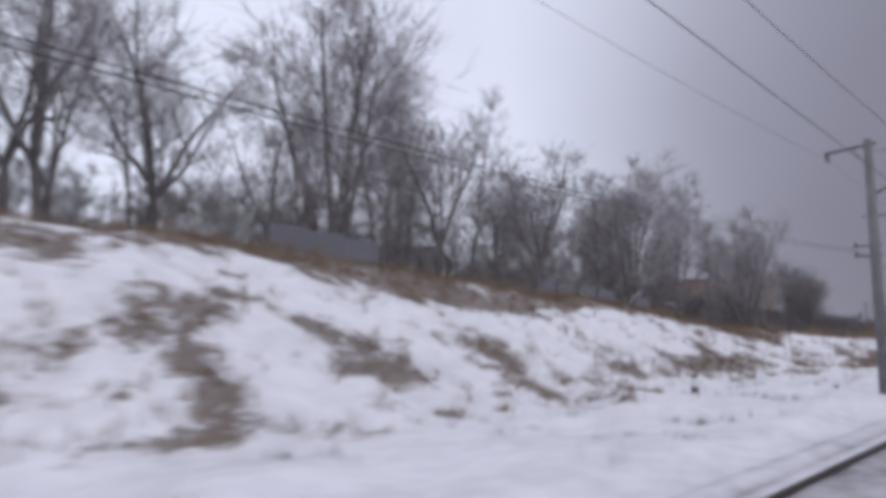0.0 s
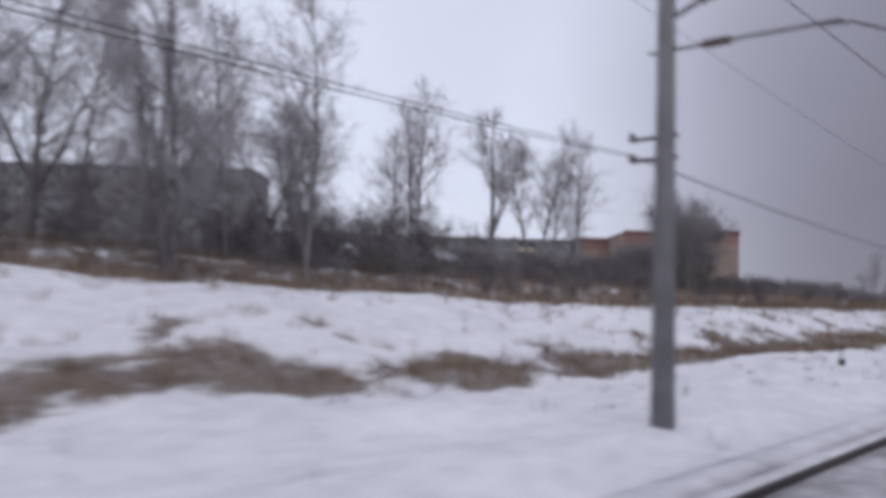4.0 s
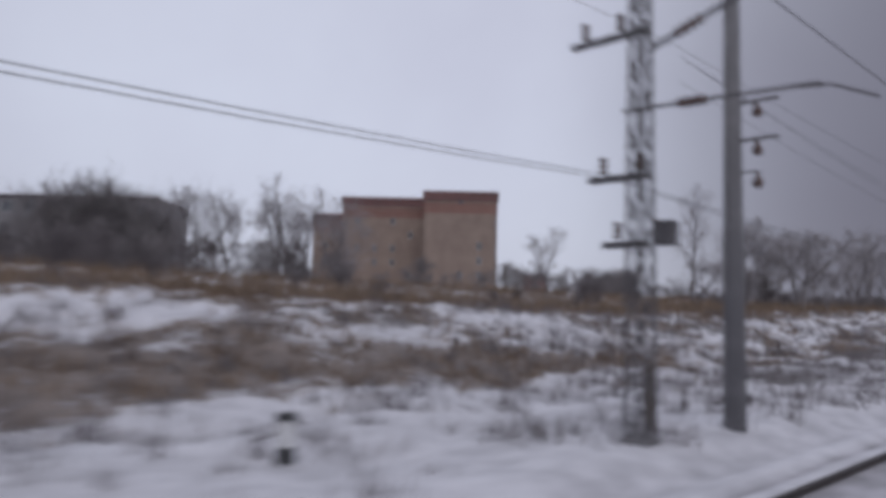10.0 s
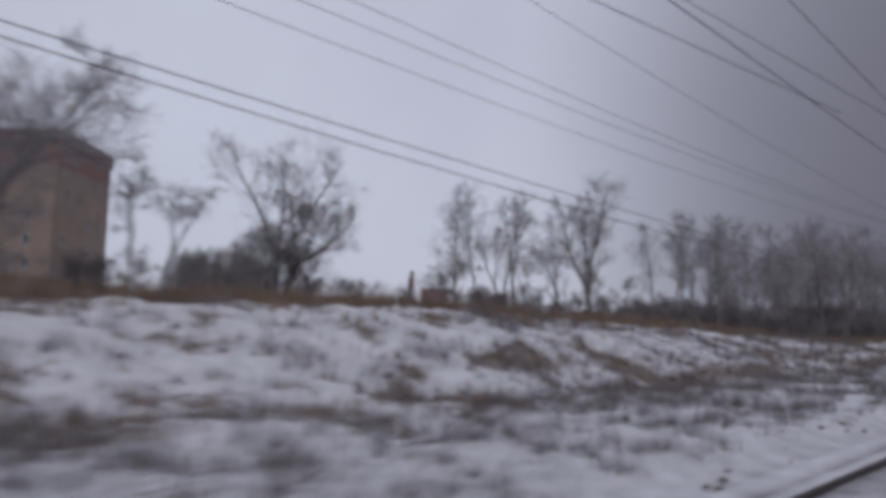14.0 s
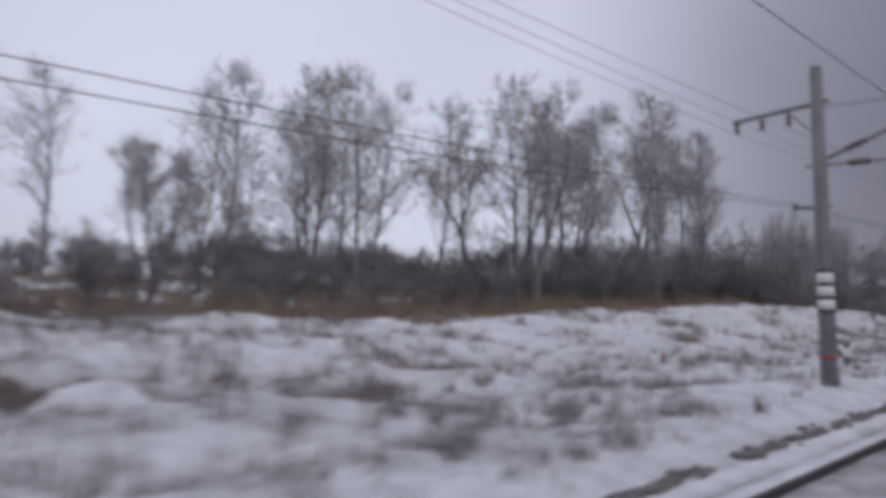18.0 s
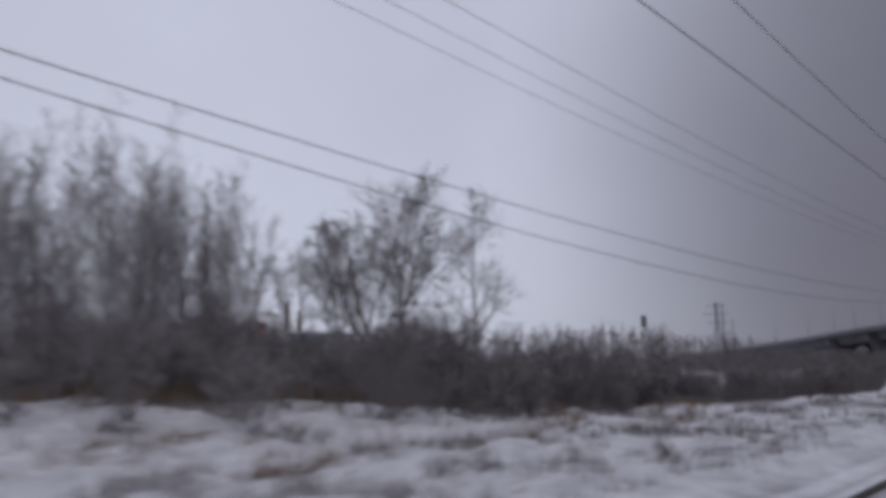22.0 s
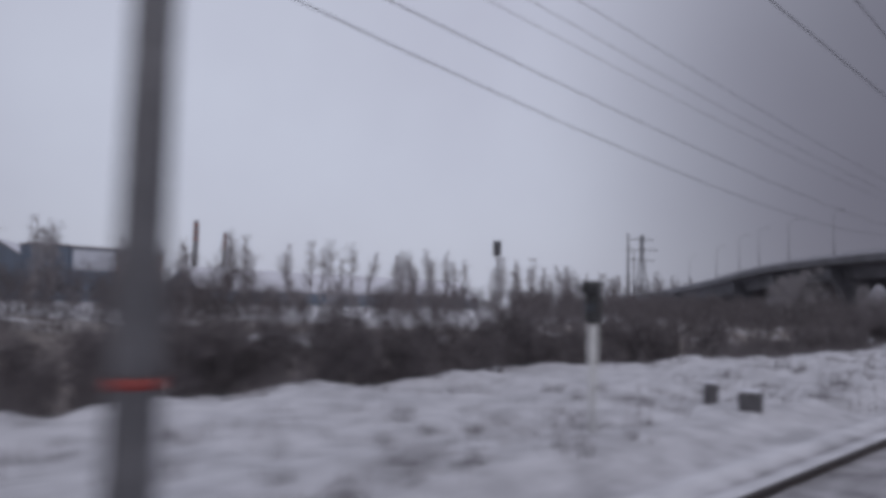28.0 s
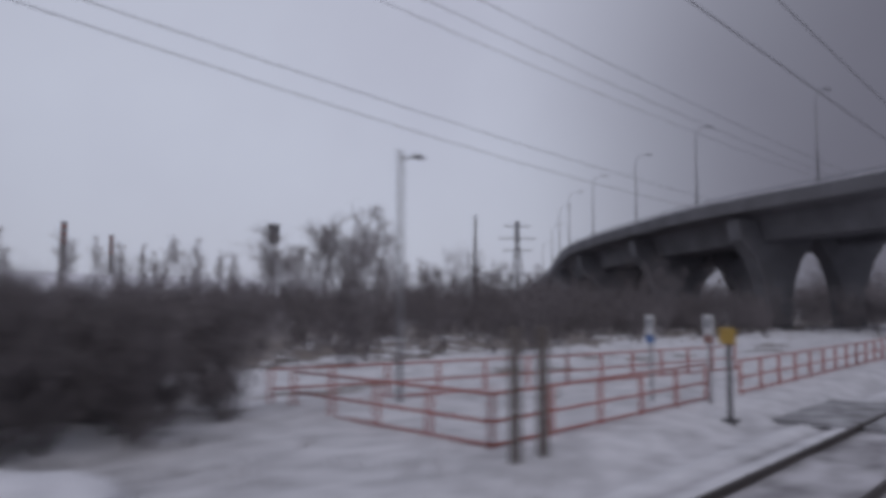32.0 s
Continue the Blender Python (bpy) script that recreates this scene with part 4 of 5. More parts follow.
# ---- overhead line masts ----
def insulator(parent, x, y, z, hang=True):
    prof = []
    for k in range(3):
        prof += [(0.03, -0.11 * k), (0.085, -0.11 * k - 0.03), (0.08, -0.11 * k - 0.07), (0.03, -0.11 * k - 0.085)]
    if not hang:
        prof = [(a, -b) for a, b in prof]
    ob = part("insulator", lathe(prof if hang is False else prof[::-1], 10), M["porcelain"], parent)
    ob.location = (x, y, z)
    return ob


def cantilever(m, z1, z2, reach=3.6, rise=1.2):
    part("cantilever", tube([(0, -0.15, z1), (0, -reach, z1 + rise)], 0.045, 8), M["steel"], m, "dark steel cantilever tube")
    for a, b, f in (((0, -0.15, z1), (0, -reach, z1 + rise), 0.22), ((0, 0.35, z2), (0, -1.4, z2 - 0.06), 0.75)):
        a, b = Vector(a), Vector(b)
        mid, way = a.lerp(b, f), (b - a).normalized()
        rings = (0.04, 0.09, 0.055, 0.1, 0.055, 0.1, 0.055, 0.09, 0.04)
        part("rod_insulator", tube([mid + way * (0.07 * (k - 4)) for k in range(9)], rings, 10), M["porcelain"], m, "dark ribbed porcelain insulator")
    part("registration_arm", tube([(0, 0.35, z2), (0, -1.4, z2 - 0.06), (0, -reach + 0.6, z2 - 0.13)], 0.03, 6), M["steel"], m)
    part("steady_arm", tube([(0, -reach + 1.2, z2 - 0.10), (0.15, -reach + 0.5, z2 - 0.14), (0.3, -reach - 0.1, z2 - 0.40)], 0.022, 6), M["steel"], m)
    part("top_stay", tube([(0, -0.15, z1 + rise + 0.2), (0, -reach, z1 + rise + 0.05)], 0.014, 5), M["steel"], m)


def concrete_mast(x, y, H, z1, z2, low=(), arm=None, bands=(), label="tapered grey concrete overhead-line mast beside the track", cant=True, ring=0, rise=1.2):
    g = ground_z(x, y)
    m = thing("overhead_line_mast", label, "mast", x, y, 0, group="overhead line masts")
    part("pole", tube([(0, 0, g - 0.4), (0, 0, H)], [0.225, 0.15], 14), M["concrete"], m)
    part("cap", tube([(0, 0, H), (0, 0, H + 0.05)], 0.12, 10), M["steel"], m)
    if cant:
        cantilever(m, z1, z2, rise=rise)
    for z in low:
        part("bracket", boxed((0.06, 1.0, 0.07), (0, 0.25, z), 0.01), M["steel"], m)
        part("pin_insulator", lathe([(0.02, 0), (0.06, 0.03), (0.05, 0.09), (0.02, 0.12)], 8), M["porcelain"], m).location = (0, 0.68, z + 0.03)
    if arm:
        L, n = arm[1], arm[2]
        part("field_arm", bar((0, -0.3, arm[0] + 0.1), (0, L, arm[0] - 0.05), 0.07, 0.1), M["steel"], m)
        part("arm_stay", tube([(0, 0.12, arm[0] - 0.7), (0, L * 0.35, arm[0])], 0.02, 5), M["steel"], m)
        for k in range(n):
            insulator(m, 0, L - 0.1 - k * 0.72, arm[0] - 0.10)
    for k, (z0, z9) in enumerate(bands):
        r = 0.225 - 0.075 * ((z0 + z9) / 2 - g) / (H - g) + 0.006
        part("painted_band", tube([(0, 0, z0), (0, 0, z9)], r, 14), M["white" if k % 2 else "black"], m)
    if ring:
        part("red_band", tube([(0, 0, ring - 0.05), (0, 0, ring + 0.05)], 0.222, 14), M["red"], m, "faded red paint ring")
    return m


concrete_mast(-17, 6.8, 10.2, 8.0, 7.3, (5.6, 6.0), (10.0, 1.5, 1))
concrete_mast(33.5, 6.65, 10.1, 7.95, 7.07, (5.5, 5.9), (9.85, 1.6, 1), rise=1.5, label="grey concrete overhead-line mast standing in the snow below a grassy bank")
concrete_mast(81.1, 6.7, 9.4, 7.6, 7.0, (5.0, 5.4), (9.0, 1.2, 1), label="concrete mast with a weathered lower half and small plate")
concrete_mast(131.2, 6.7, 8.9, 6.6, 6.1, (4.75, 5.15), (8.1, 1.3, 1))
beside = concrete_mast(185.9, 6.5, 9.4, 6.8, 5.95, (), None, cant=False, label="concrete mast beside a steel lattice anchor mast")
numbered = concrete_mast(288.3, 6.7, 9.0, 6.8, 6.3, (4.75,), (8.2, 1.0, 1), [(2.0, 3.3)], label="concrete mast with a black painted number panel", ring=1.12)
concrete_mast(329.3, 7.0, 8.7, 6.2, 6.05, (4.93,), (7.65, 2.3, 3), [(2.1, 2.2), (2.2, 2.45), (2.45, 2.55), (2.55, 2.8), (2.8, 2.9), (2.9, 3.15), (3.15, 3.25)], label="concrete mast with striped bands and three hanging insulators", ring=0.94)
transformer = concrete_mast(371.5, 6.3, 9.4, 7.08, 6.55, (5.5,), (8.9, 2.2, 3), [(2.9, 3.0), (3.0, 3.25), (3.25, 3.35), (3.35, 3.6), (3.6, 3.7), (3.7, 3.95), (3.95, 4.1)], label="concrete mast with striped bands and a small transformer bracket", rise=0.6)
concrete_mast(426.2, 6.7, 9.4, 6.88, 6.53, (), (8.65, 2.2, 3), rise=1.0)
concrete_mast(481.8, 6.5, 9.9, 7.3, 6.8, (6.0,), (8.6, 2.3, 3), label="concrete mast with three insulators on a steel field arm", ring=1.57)
concrete_mast(596, 6.8, 9.8, 7.6, 7.0, (6.0,), (8.9, 2.3, 3))
for k in range(3):
    turn = Matrix.Rotation(radians(45), 4, "Z")
    part("figure_bar", boxed((0.02, 0.13, 0.2), turn @ Vector((-0.212 + 0.003 * k, 0, 2.32 + 0.33 * k)), 0.004, turn), M["white"], numbered, "worn white painted bar")
part("yellow_mark", boxed((0.02, 0.14, 0.12), turn @ Vector((-0.218, 0, 1.84)), 0.004, turn), M["yellow"], numbered)
for z in (6.62, 5.85):
    part("side_bracket", boxed((0.06, 0.95, 0.06), (0, -0.45, z), 0.01), M["steel"], beside)
    part("hanging_insulator", lathe([(0.03, -0.34), (0.09, -0.3), (0.10, -0.2), (0.05, -0.12), (0.02, 0.0)], 10), M["porcelain"], beside).location = (0, -0.5, z)
part("hanging_insulator", lathe([(0.03, -0.34), (0.09, -0.3), (0.10, -0.2), (0.05, -0.12), (0.02, 0.0)], 10), M["porcelain"], beside).location = (0, -0.5, 5.2)
part("insulator_stay", bar((0, -0.1, 5.2), (0, -0.55, 5.2), 0.03), M["steel"], beside)
part("platform", boxed((0.5, 0.8, 0.08), (0, 0.4, 6.2), 0.01), M["steel"], transformer)
part("platform_stay", bar((0, 0.1, 5.7), (0, 0.7, 6.2), 0.05), M["steel"], transformer)
part("transformer_tank", lathe([(0.16, 6.25), (0.2, 6.28), (0.2, 6.75), (0.16, 6.78), (0.05, 6.8), (0.05, 7.0)], 12), M["fence"], transformer, "small grey transformer tank").location = (0, 0.48, 0)
part("cable_duct", tube([(0.1, 0.5, 6.1), (0.1, 0.42, 4.4), (0.1, 0.25, 3.6)], 0.035, 6), M["steel"], transformer)


def lattice_mast(x, y, H, foot=0.8, top=0.3, arms=(), z1=7.0, z2=6.2, prop=None, label="rusty grey steel lattice mast with crossed bracing"):
    g = ground_z(x, y) - 0.2
    m = thing("lattice_mast", label, "mast", x, y, 0, group="lattice masts")

    def corner(k, z):
        h = foot + (top - foot) * (z - g) / (H - g)
        return Vector(((-1, 1, 1, -1)[k] * h / 2, (-1, -1, 1, 1)[k] * h / 2, z))

    for k in range(4):
        part("leg", bar(corner(k, g), corner(k, H), 0.05), M["steel"], m)
    z, up = g + 0.2, True
    while z < H - 0.3:
        step = 0.62
        for k in range(4):
            a, b = corner(k, z if up else z + step), corner((k + 1) % 4, z + step if up else z)
            part("brace", bar(a, b, 0.03, 0.02), M["steel"], m)
        z += step
        up = not up
    part("base_block", boxed((foot + 0.15, foot + 0.15, 0.4), (0, 0, g + 0.1), 0.04), M["concrete"], m, "concrete footing under snow")
    for (z, L) in arms:
        part("cross_arm", boxed((0.1, L + 0.3, 0.12), (0, L / 2, z), 0.01), M["steel"], m)
        insulator(m, 0, L - 0.15, z + 0.1, hang=False)
        insulator(m, 0, L - 0.9, z + 0.1, hang=False)
    if z1:
        cantilever(m, z1, z2)
    if prop:
        dx, dz = prop
        for s in (-0.16, 0.16):
            part("prop_leg", bar((dx, s, g + 0.1), (-0.1 if dx < 0 else 0.1, s, dz), 0.06), M["galv"], m)
        n = 16
        for k in range(n):
            f0, f1 = k / n, (k + 1) / n
            s = 0.16 if k % 2 else -0.16
            part("prop_brace", bar((dx * (1 - f0), s, g + 0.1 + (dz - g) * f0), (dx * (1 - f1), -s, g + 0.1 + (dz - g) * f1), 0.03, 0.02), M["galv"], m)
    return m


girder = lattice_mast(182.8, 6.8, 8.9, 0.38, 0.24, [(4.75, 0.9), (7.35, 1.3), (3.55, 0.6)], 6.95, 5.95)
part("switch_box", boxed((0.3, 0.35, 0.42), (0.05, -0.45, 3.72), 0.03), M["steel"], girder, "dark steel switch box")
anchor_mast = lattice_mast(234.4, 6.5, 8.6, 0.38, 0.24, [(6.85, 2.2), (6.3, 1.9), (5.45, 0.9)], 6.7, 5.85, label="steel lattice anchor mast with heavy double cross-arms")
lattice_mast(424.3, 6.9, 9.4, 0.5, 0.4, [(8.0, 1.3), (5.9, 0.7)], 0, 0, (-3.4, 7.6), label="steel lattice mast with a slanted lattice prop")
slim_mast = lattice_mast(537.8, 7.1, 8.45, 0.26, 0.18, [(7.7, 2.2), (6.9, 1.6)], 6.9, 6.3, label="slim steel lattice mast with double cross-arms")
relay = part("relay_box", boxed((0.5, 0.42, 0.62), (-0.05, 0.12, 3.05), 0.03), M["steel"], anchor_mast, "dark steel relay box clamped to the mast")
part("lid", boxed((0.54, 0.46, 0.05), (-0.05, 0.12, 3.385), 0.01), M["galv"], relay)
part("cable_tube", tube([(-0.05, 0.2, 2.74), (-0.05, 0.22, 1.5), (-0.05, 0.25, 0.2)], 0.035, 6), M["steel"], anchor_mast)
part("white_box", boxed((0.11, 0.11, 0.15), (0.1, -0.1, 1.97), 0.02), M["white"], slim_mast)
striped = thing("striped_cabinet", "pale ribbed equipment box on a thin post", "cabinet", 426.0, 8.6, ground_z(426.0, 8.6))
part("post", tube([(0, 0, -0.3), (0, 0, 2.2)], 0.05, 8), M["steel"], striped)
for k in range(6):
    part("rib", boxed((0.42, 0.42, 0.12), (0, 0, 1.5 + 0.19 * k), 0.02), M["galv"], striped)


# ---- overhead wires ----
def wire(points, sag, r, label, n=14):
    line = [Vector(points[0])]
    for i, (a, b) in enumerate(zip(points, points[1:])):
        a, b = Vector(a), Vector(b)
        L = (b - a).length
        hang = sag[i] if isinstance(sag, tuple) else sag
        for k in range(1, n + 1):
            f = k / n
            p = a.lerp(b, f)
            p.z -= 4 * hang * f * (1 - f) * (L / 50) ** 2
            line.append(p)
    return tagged(part("overhead_wire", tube(line, r, 5), M["wire"], None), label, "wire", "overhead wires")


LOW = [(-17, 7.5, 5.75), (33.5, 7.3, 5.7), (81.1, 7.3, 5.05), (131.2, 7.3, 5.05), (182.8, 7.4, 4.75), (234.4, 7.2, 5.1), (288.3, 7.3, 4.8), (329.3, 7.5, 4.95),
       (371.5, 7.1, 5.5), (424.3, 7.5, 5.7), (481.8, 7.2, 5.95), (538.9, 12.4, 8.0), (600, 13.5, 7.6)]
wire(LOW, (0.75, 0.75, 0.62, 0.75, 0.64, 0.53, 0.78, 0.42, 1.20, 0.94, 0.83, 0.85), 0.0085, "dark sagging wire on the masts' lower brackets")
wire([(x, y + 0.1, 6.5 if 480 < x < 483 else z + 0.09) for x, y, z in LOW], (0.7, 0.7, 0.60, 0.70, 0.52, 0.36, 0.55, 0.26, 0.78, 0.8, 0.41, 0.5), 0.0085, "dark sagging wire on the masts' lower brackets")
wire([(-17, 8.1, 9.6), (33.5, 8.1, 9.5), (81.1, 7.8, 8.5), (131.2, 7.9, 7.8), (185.9, 7.8, 8.2), (234.4, 7.2, 8.5), (288.3, 7.6, 7.9)], 0.5, 0.006, "thin feeder wire along the mast tops")
for k, y in enumerate((7.9, 8.6, 9.2)):
    wire([(288.3, 7.6, 8.2 + 0.1 * k), (329.3, y, 7.25), (371.5, y - 0.6, 8.5), (426.2, y - 0.3, 8.25), (481.8, y - 0.4, 8.2), (537.8, y - 0.2, 7.9), (596, y, 8.5)], 0.5, 0.006, "thin feeder wire under the field arms")
for y, z in ((8.6, 7.05), (7.9, 7.05), (8.3, 6.5)):
    wire([(185.9, 7.6, z + 0.8), (234.4, y, z), (288.3, 7.6, z + 0.8)], 0.5, 0.006, "thin wire on the lattice mast's cross-arms")
for z, end in ((8.4, 6.66), (7.0, 5.8)):
    wire([(424.2, 6.6, z), (396.0, 3.4, end)], 0.1, 0.008, "anchor wire running from the lattice mast to the track")
    ball = part("ball_insulator", lathe([(0.02, -0.16), (0.09, -0.1), (0.13, 0.0), (0.09, 0.1), (0.02, 0.16)], 10), M["porcelain"], None)
    ball.location = (412.9, 5.32, z + (end - z) * 0.4 - 0.03)
    tagged(ball, "dark round insulator on an anchor wire", "insulator", "ball insulators")
for z, b, f in ((7.4, (258.0, 3.3, 6.68), 0.30), (6.3, (252.0, 3.3, 5.8), 0.34)):
    a = Vector((234.4, 6.3, z))
    wire([a, b], 0.1, 0.007, "anchor wire strung from the lattice mast to the track")
    ball = part("ball_insulator", lathe([(0.02, -0.17), (0.10, -0.1), (0.13, 0.0), (0.10, 0.1), (0.02, 0.17)], 10), M["porcelain"], None)
    ball.location = a.lerp(Vector(b), f)
    tagged(ball, "dark round insulator on an anchor wire", "insulator", "ball insulators")
MASTS = [-17, 33.5, 81.1, 131.2, 185.9, 234.4, 288.3, 329.3, 371.5, 426.2, 481.8, 537.8, 596, 650]
for yc in (3.3, -0.95):
    wire([(x, yc + (0.25 if k % 2 else -0.25), 5.78) for k, x in enumerate(MASTS)], 0.03, 0.008, "taut copper contact wire over the track")
    wire([(x, yc, 7.7) for x in MASTS], 0.9, 0.008, "sagging messenger wire over the track")


# ---- houses ----
E1, E2 = Vector((-0.70, 0.714, 0)), Vector((0.714, 0.70, 0))
ANGLE = math.degrees(math.atan2(0.70, 0.714))


def window(parent, x, z, w, h, face, proto={}):
    """A window set into the wall plane at y = face (outside is -y), on shared meshes."""
    key = (round(w, 2), round(h, 2))
    m = Matrix.Translation((x, face, z))
    if key not in proto:
        fr = bmesh.new()
        for sx in (-1, 1):
            box(fr, (0.08, 0.1, h), (sx * (w / 2 - 0.04), 0, 0))
        for sz in (-1, 1):
            box(fr, (w - 0.16, 0.1, 0.08), (0, 0, sz * (h / 2 - 0.04)))
        box(fr, (0.06, 0.08, h - 0.16), (0.1 * w, 0, 0))
        f = part("window", fr, M["frame"], parent)
        p = part("pane", boxed((w - 0.1, 0.04, h - 0.1)), M["glass"], f)
        p.location = (0, 0.03, 0)
        proto[key] = (f.data, p.data)
        f.matrix_basis = m
        return f
    f = new("window", proto[key][0])
    f.parent, f.matrix_basis = parent, m
    p = new("pane", proto[key][1])
    p.parent, p.location = f, (0, 0.03, 0)
    return f


def facade(parent, name, length, z0, z1, mat, floors, step, w, h, sill=0.9, skip=0.0, seed=1, at=Matrix(), thick=0.4, only=None):
    """A wall along x with real openings through its thickness, and its windows."""
    wall = new(name)
    wall.parent, wall.matrix_basis = parent, at
    rng = random.Random(seed)
    n = max(1, int(length / step))
    fh = (z1 - z0) / floors
    x0 = (length - n * step) / 2
    xs = sorted({0.0, length} | {round(x0 + (i + 0.5) * step + s * w / 2, 3) for i in range(n) for s in (-1, 1)})
    zs = sorted({z0, z1} | {round(z0 + f * fh + d, 3) for f in range(floors) for d in (sill, sill + h)})
    hole = set()
    for f in range(floors):
        for i in range(n):
            if rng.random() >= skip and (only is None or i in only):
                hole.add((2 * i + 1, 2 * f + 1))
                window(wall, x0 + (i + 0.5) * step, z0 + f * fh + sill + h / 2, w, h, 0.16)
    nx, nz = len(xs) - 1, len(zs) - 1
    vs = [(x, y, z) for y in (0.0, thick) for z in zs for x in xs]
    k, half = nx + 1, (nx + 1) * (nz + 1)
    fs = []
    for j in range(nz):
        for i in range(nx):
            if (i, j) in hole:
                continue
            a, b, c, d = j * k + i, j * k + i + 1, (j + 1) * k + i + 1, (j + 1) * k + i
            fs += [(a, b, c, d), (d + half, c + half, b + half, a + half)]
            for (di, dj), (p, q) in (((0, -1), (b, a)), ((1, 0), (c, b)), ((0, 1), (d, c)), ((-1, 0), (a, d))):
                u, v = i + di, j + dj
                if (u, v) in hole or not (0 <= u < nx and 0 <= v < nz):
                    fs.append((p, q, q + half, p + half))
    link_mesh("wall", vs, fs, mat, wall)
    return wall


def house_block(h, corner, w1, w2, z0, z1, floors, mat, step=3.2, win=(1.4, 1.4), skip=0.2, seed=1, roof=True, only=(None, None)):
    """A block: its front runs w1 along E1 from the corner, its side w2 along E2."""
    c = Vector((*corner, 0))
    a = math.degrees(math.atan2(E2.y, E2.x))
    b = math.degrees(math.atan2(-E1.y, -E1.x))
    p = c + E1 * w1
    facade(h, "front", w1, z0, z1, mat, floors, step, *win, skip=skip, seed=seed, at=pose(p.x, p.y, 0, 0, 0, b), only=only[0])
    facade(h, "side", w2, z0, z1, mat, floors, step, *win, skip=skip, seed=seed + 1, at=pose(c.x, c.y, 0, 0, 0, a), only=only[1])
    q = c + E2 * w2
    facade(h, "rear", w1, z0, z1, mat, floors, step, *win, skip=1.0, seed=seed + 2, at=pose(q.x, q.y, 0, 0, 0, b + 180))
    r = p + E2 * w2
    facade(h, "gable", w2, z0, z1, mat, floors, step, *win, skip=1.0, seed=seed + 3, at=pose(r.x, r.y, 0, 0, 0, a + 180))
    if roof:
        t = Matrix(((E1.x, E2.x, 0), (E1.y, E2.y, 0), (0, 0, 1))).to_4x4()
        mid = c + E1 * w1 / 2 + E2 * w2 / 2
        part("roof", boxed((w1 + 0.5, w2 + 0.5, 0.35), (mid.x, mid.y, z1 + 0.18), 0, t), M["roofing"], h)
        part("roof_snow", boxed((w1 - 0.4, w2 - 0.4, 0.12), (mid.x, mid.y, z1 + 0.42), 0, t), M["snow"], h)
    return h


def wall_band(h, corner, w1, w2, z, hgt, mat, name="brick_band", out=0.06):
    c = Vector((*corner, 0))
    t = Matrix(((E1.x, E2.x, 0), (E1.y, E2.y, 0), (0, 0, 1))).to_4x4()
    f, s = c + E1 * w1 / 2, c + E2 * w2 / 2
    part(name, boxed((w1 + 2 * out, out, hgt), (f.x - E2.x * out / 2, f.y - E2.y * out / 2, z), 0, t), mat, h)
    part(name, boxed((out, w2, hgt), (s.x - E1.x * out / 2, s.y - E1.y * out / 2, z), 0, t), mat, h)


# nine-storey brick block with a stepped plan
brickhouse = thing("brick_apartment_house", "tan brick apartment house with a maroon parapet and red brick bands", "house")
FR = Vector((270.6, 85.0, 0))
FL2 = FR + E1 * 12.6 + E2 * 10.9
ML2 = FL2 + E1 * 15.5 + E2 * 24
for k, (cn, w1, w2, zt) in enumerate((((FR.x, FR.y), 12.6, 13.2, 22.3), ((FL2.x, FL2.y), 15.5, 24.0, 22.6), ((ML2.x - E2.x * 3, ML2.y - E2.y * 3), 9.0, 14.0, 22.0))):
    house_block(brickhouse, cn, w1, w2, 2.0, zt, 8, M["brick"], 3.3, (0.9, 1.3), 0.55, 20 + 5 * k, only=((1, 2), None) if k == 0 else (None, None))
    wall_band(brickhouse, cn, w1, w2, zt + 0.05, 1.6, M["maroon"], "parapet", 0.25)
    for z in (zt - 1.5, zt - 2.1, zt - 2.7):
        wall_band(brickhouse, cn, w1, w2, z, 0.28, M["redbrick"])
# five-storey panel house
panelhouse = thing("panel_apartment_house", "long grey five-storey panel apartment house with pale balconies", "house")
PF = (216.2, 98.3)
house_block(panelhouse, PF, 88, 12.5, 2.0, 16.4, 5, M["panel"], 3.0, (1.5, 1.45), 0.12, 50)
c0 = Vector((*PF, 0))
for col in (4, 11, 18, 25):
    for fl in range(5):
        p = c0 + E1 * (3.0 * col + 1.2) - E2 * 0.55
        t = Matrix(((E1.x, E2.x, 0), (E1.y, E2.y, 0), (0, 0, 1))).to_4x4()
        z = 2.0 + fl * 2.88
        bal = part("balcony", boxed((3.2, 1.1, 1.05), (p.x, p.y, z + 0.75), 0.02, t), M["panelyellow"], panelhouse, "pale yellow balcony front")
        part("balcony_glazing", boxed((3.1, 0.9, 1.2), (p.x, p.y, z + 1.9), 0.02, t), M["glass"], bal)
for k in range(9):
    p = c0 + E1 * (6 + 9.3 * k) + E2 * 5
    part("vent_stack", boxed((1.2, 0.8, 1.0), (p.x, p.y, 17.1), 0.03), M["panel"], panelhouse)
# nine-storey house behind the trees
towerhouse = thing("grey_apartment_house", "tall grey panel apartment house behind bare trees", "house")
house_block(towerhouse, (148.5, 129.6), 72, 14, 2.0, 26.3, 9, M["panel"], 3.1, (1.5, 1.45), 0.15, 70)


# ---- far works with chimneys ----
def chimney(x, y, H, r, label):
    c = thing("factory_chimney", label, "chimney", x, y, 0, group="factory chimneys")
    part("shaft", tube([(0, 0, -1), (0, 0, H)], [r, r * 0.7], 14), M["concrete"], c)
    for k in range(3):
        z = H - 3 - 5 * k
        part("painted_band", tube([(0, 0, z - 1.2), (0, 0, z + 1.2)], r * (0.74 + 0.05 * k), 14), M["redbrick"], c)
    part("rim", tube([(0, 0, H - 0.5), (0, 0, H)], r * 0.8, 14), M["roofing"], c)


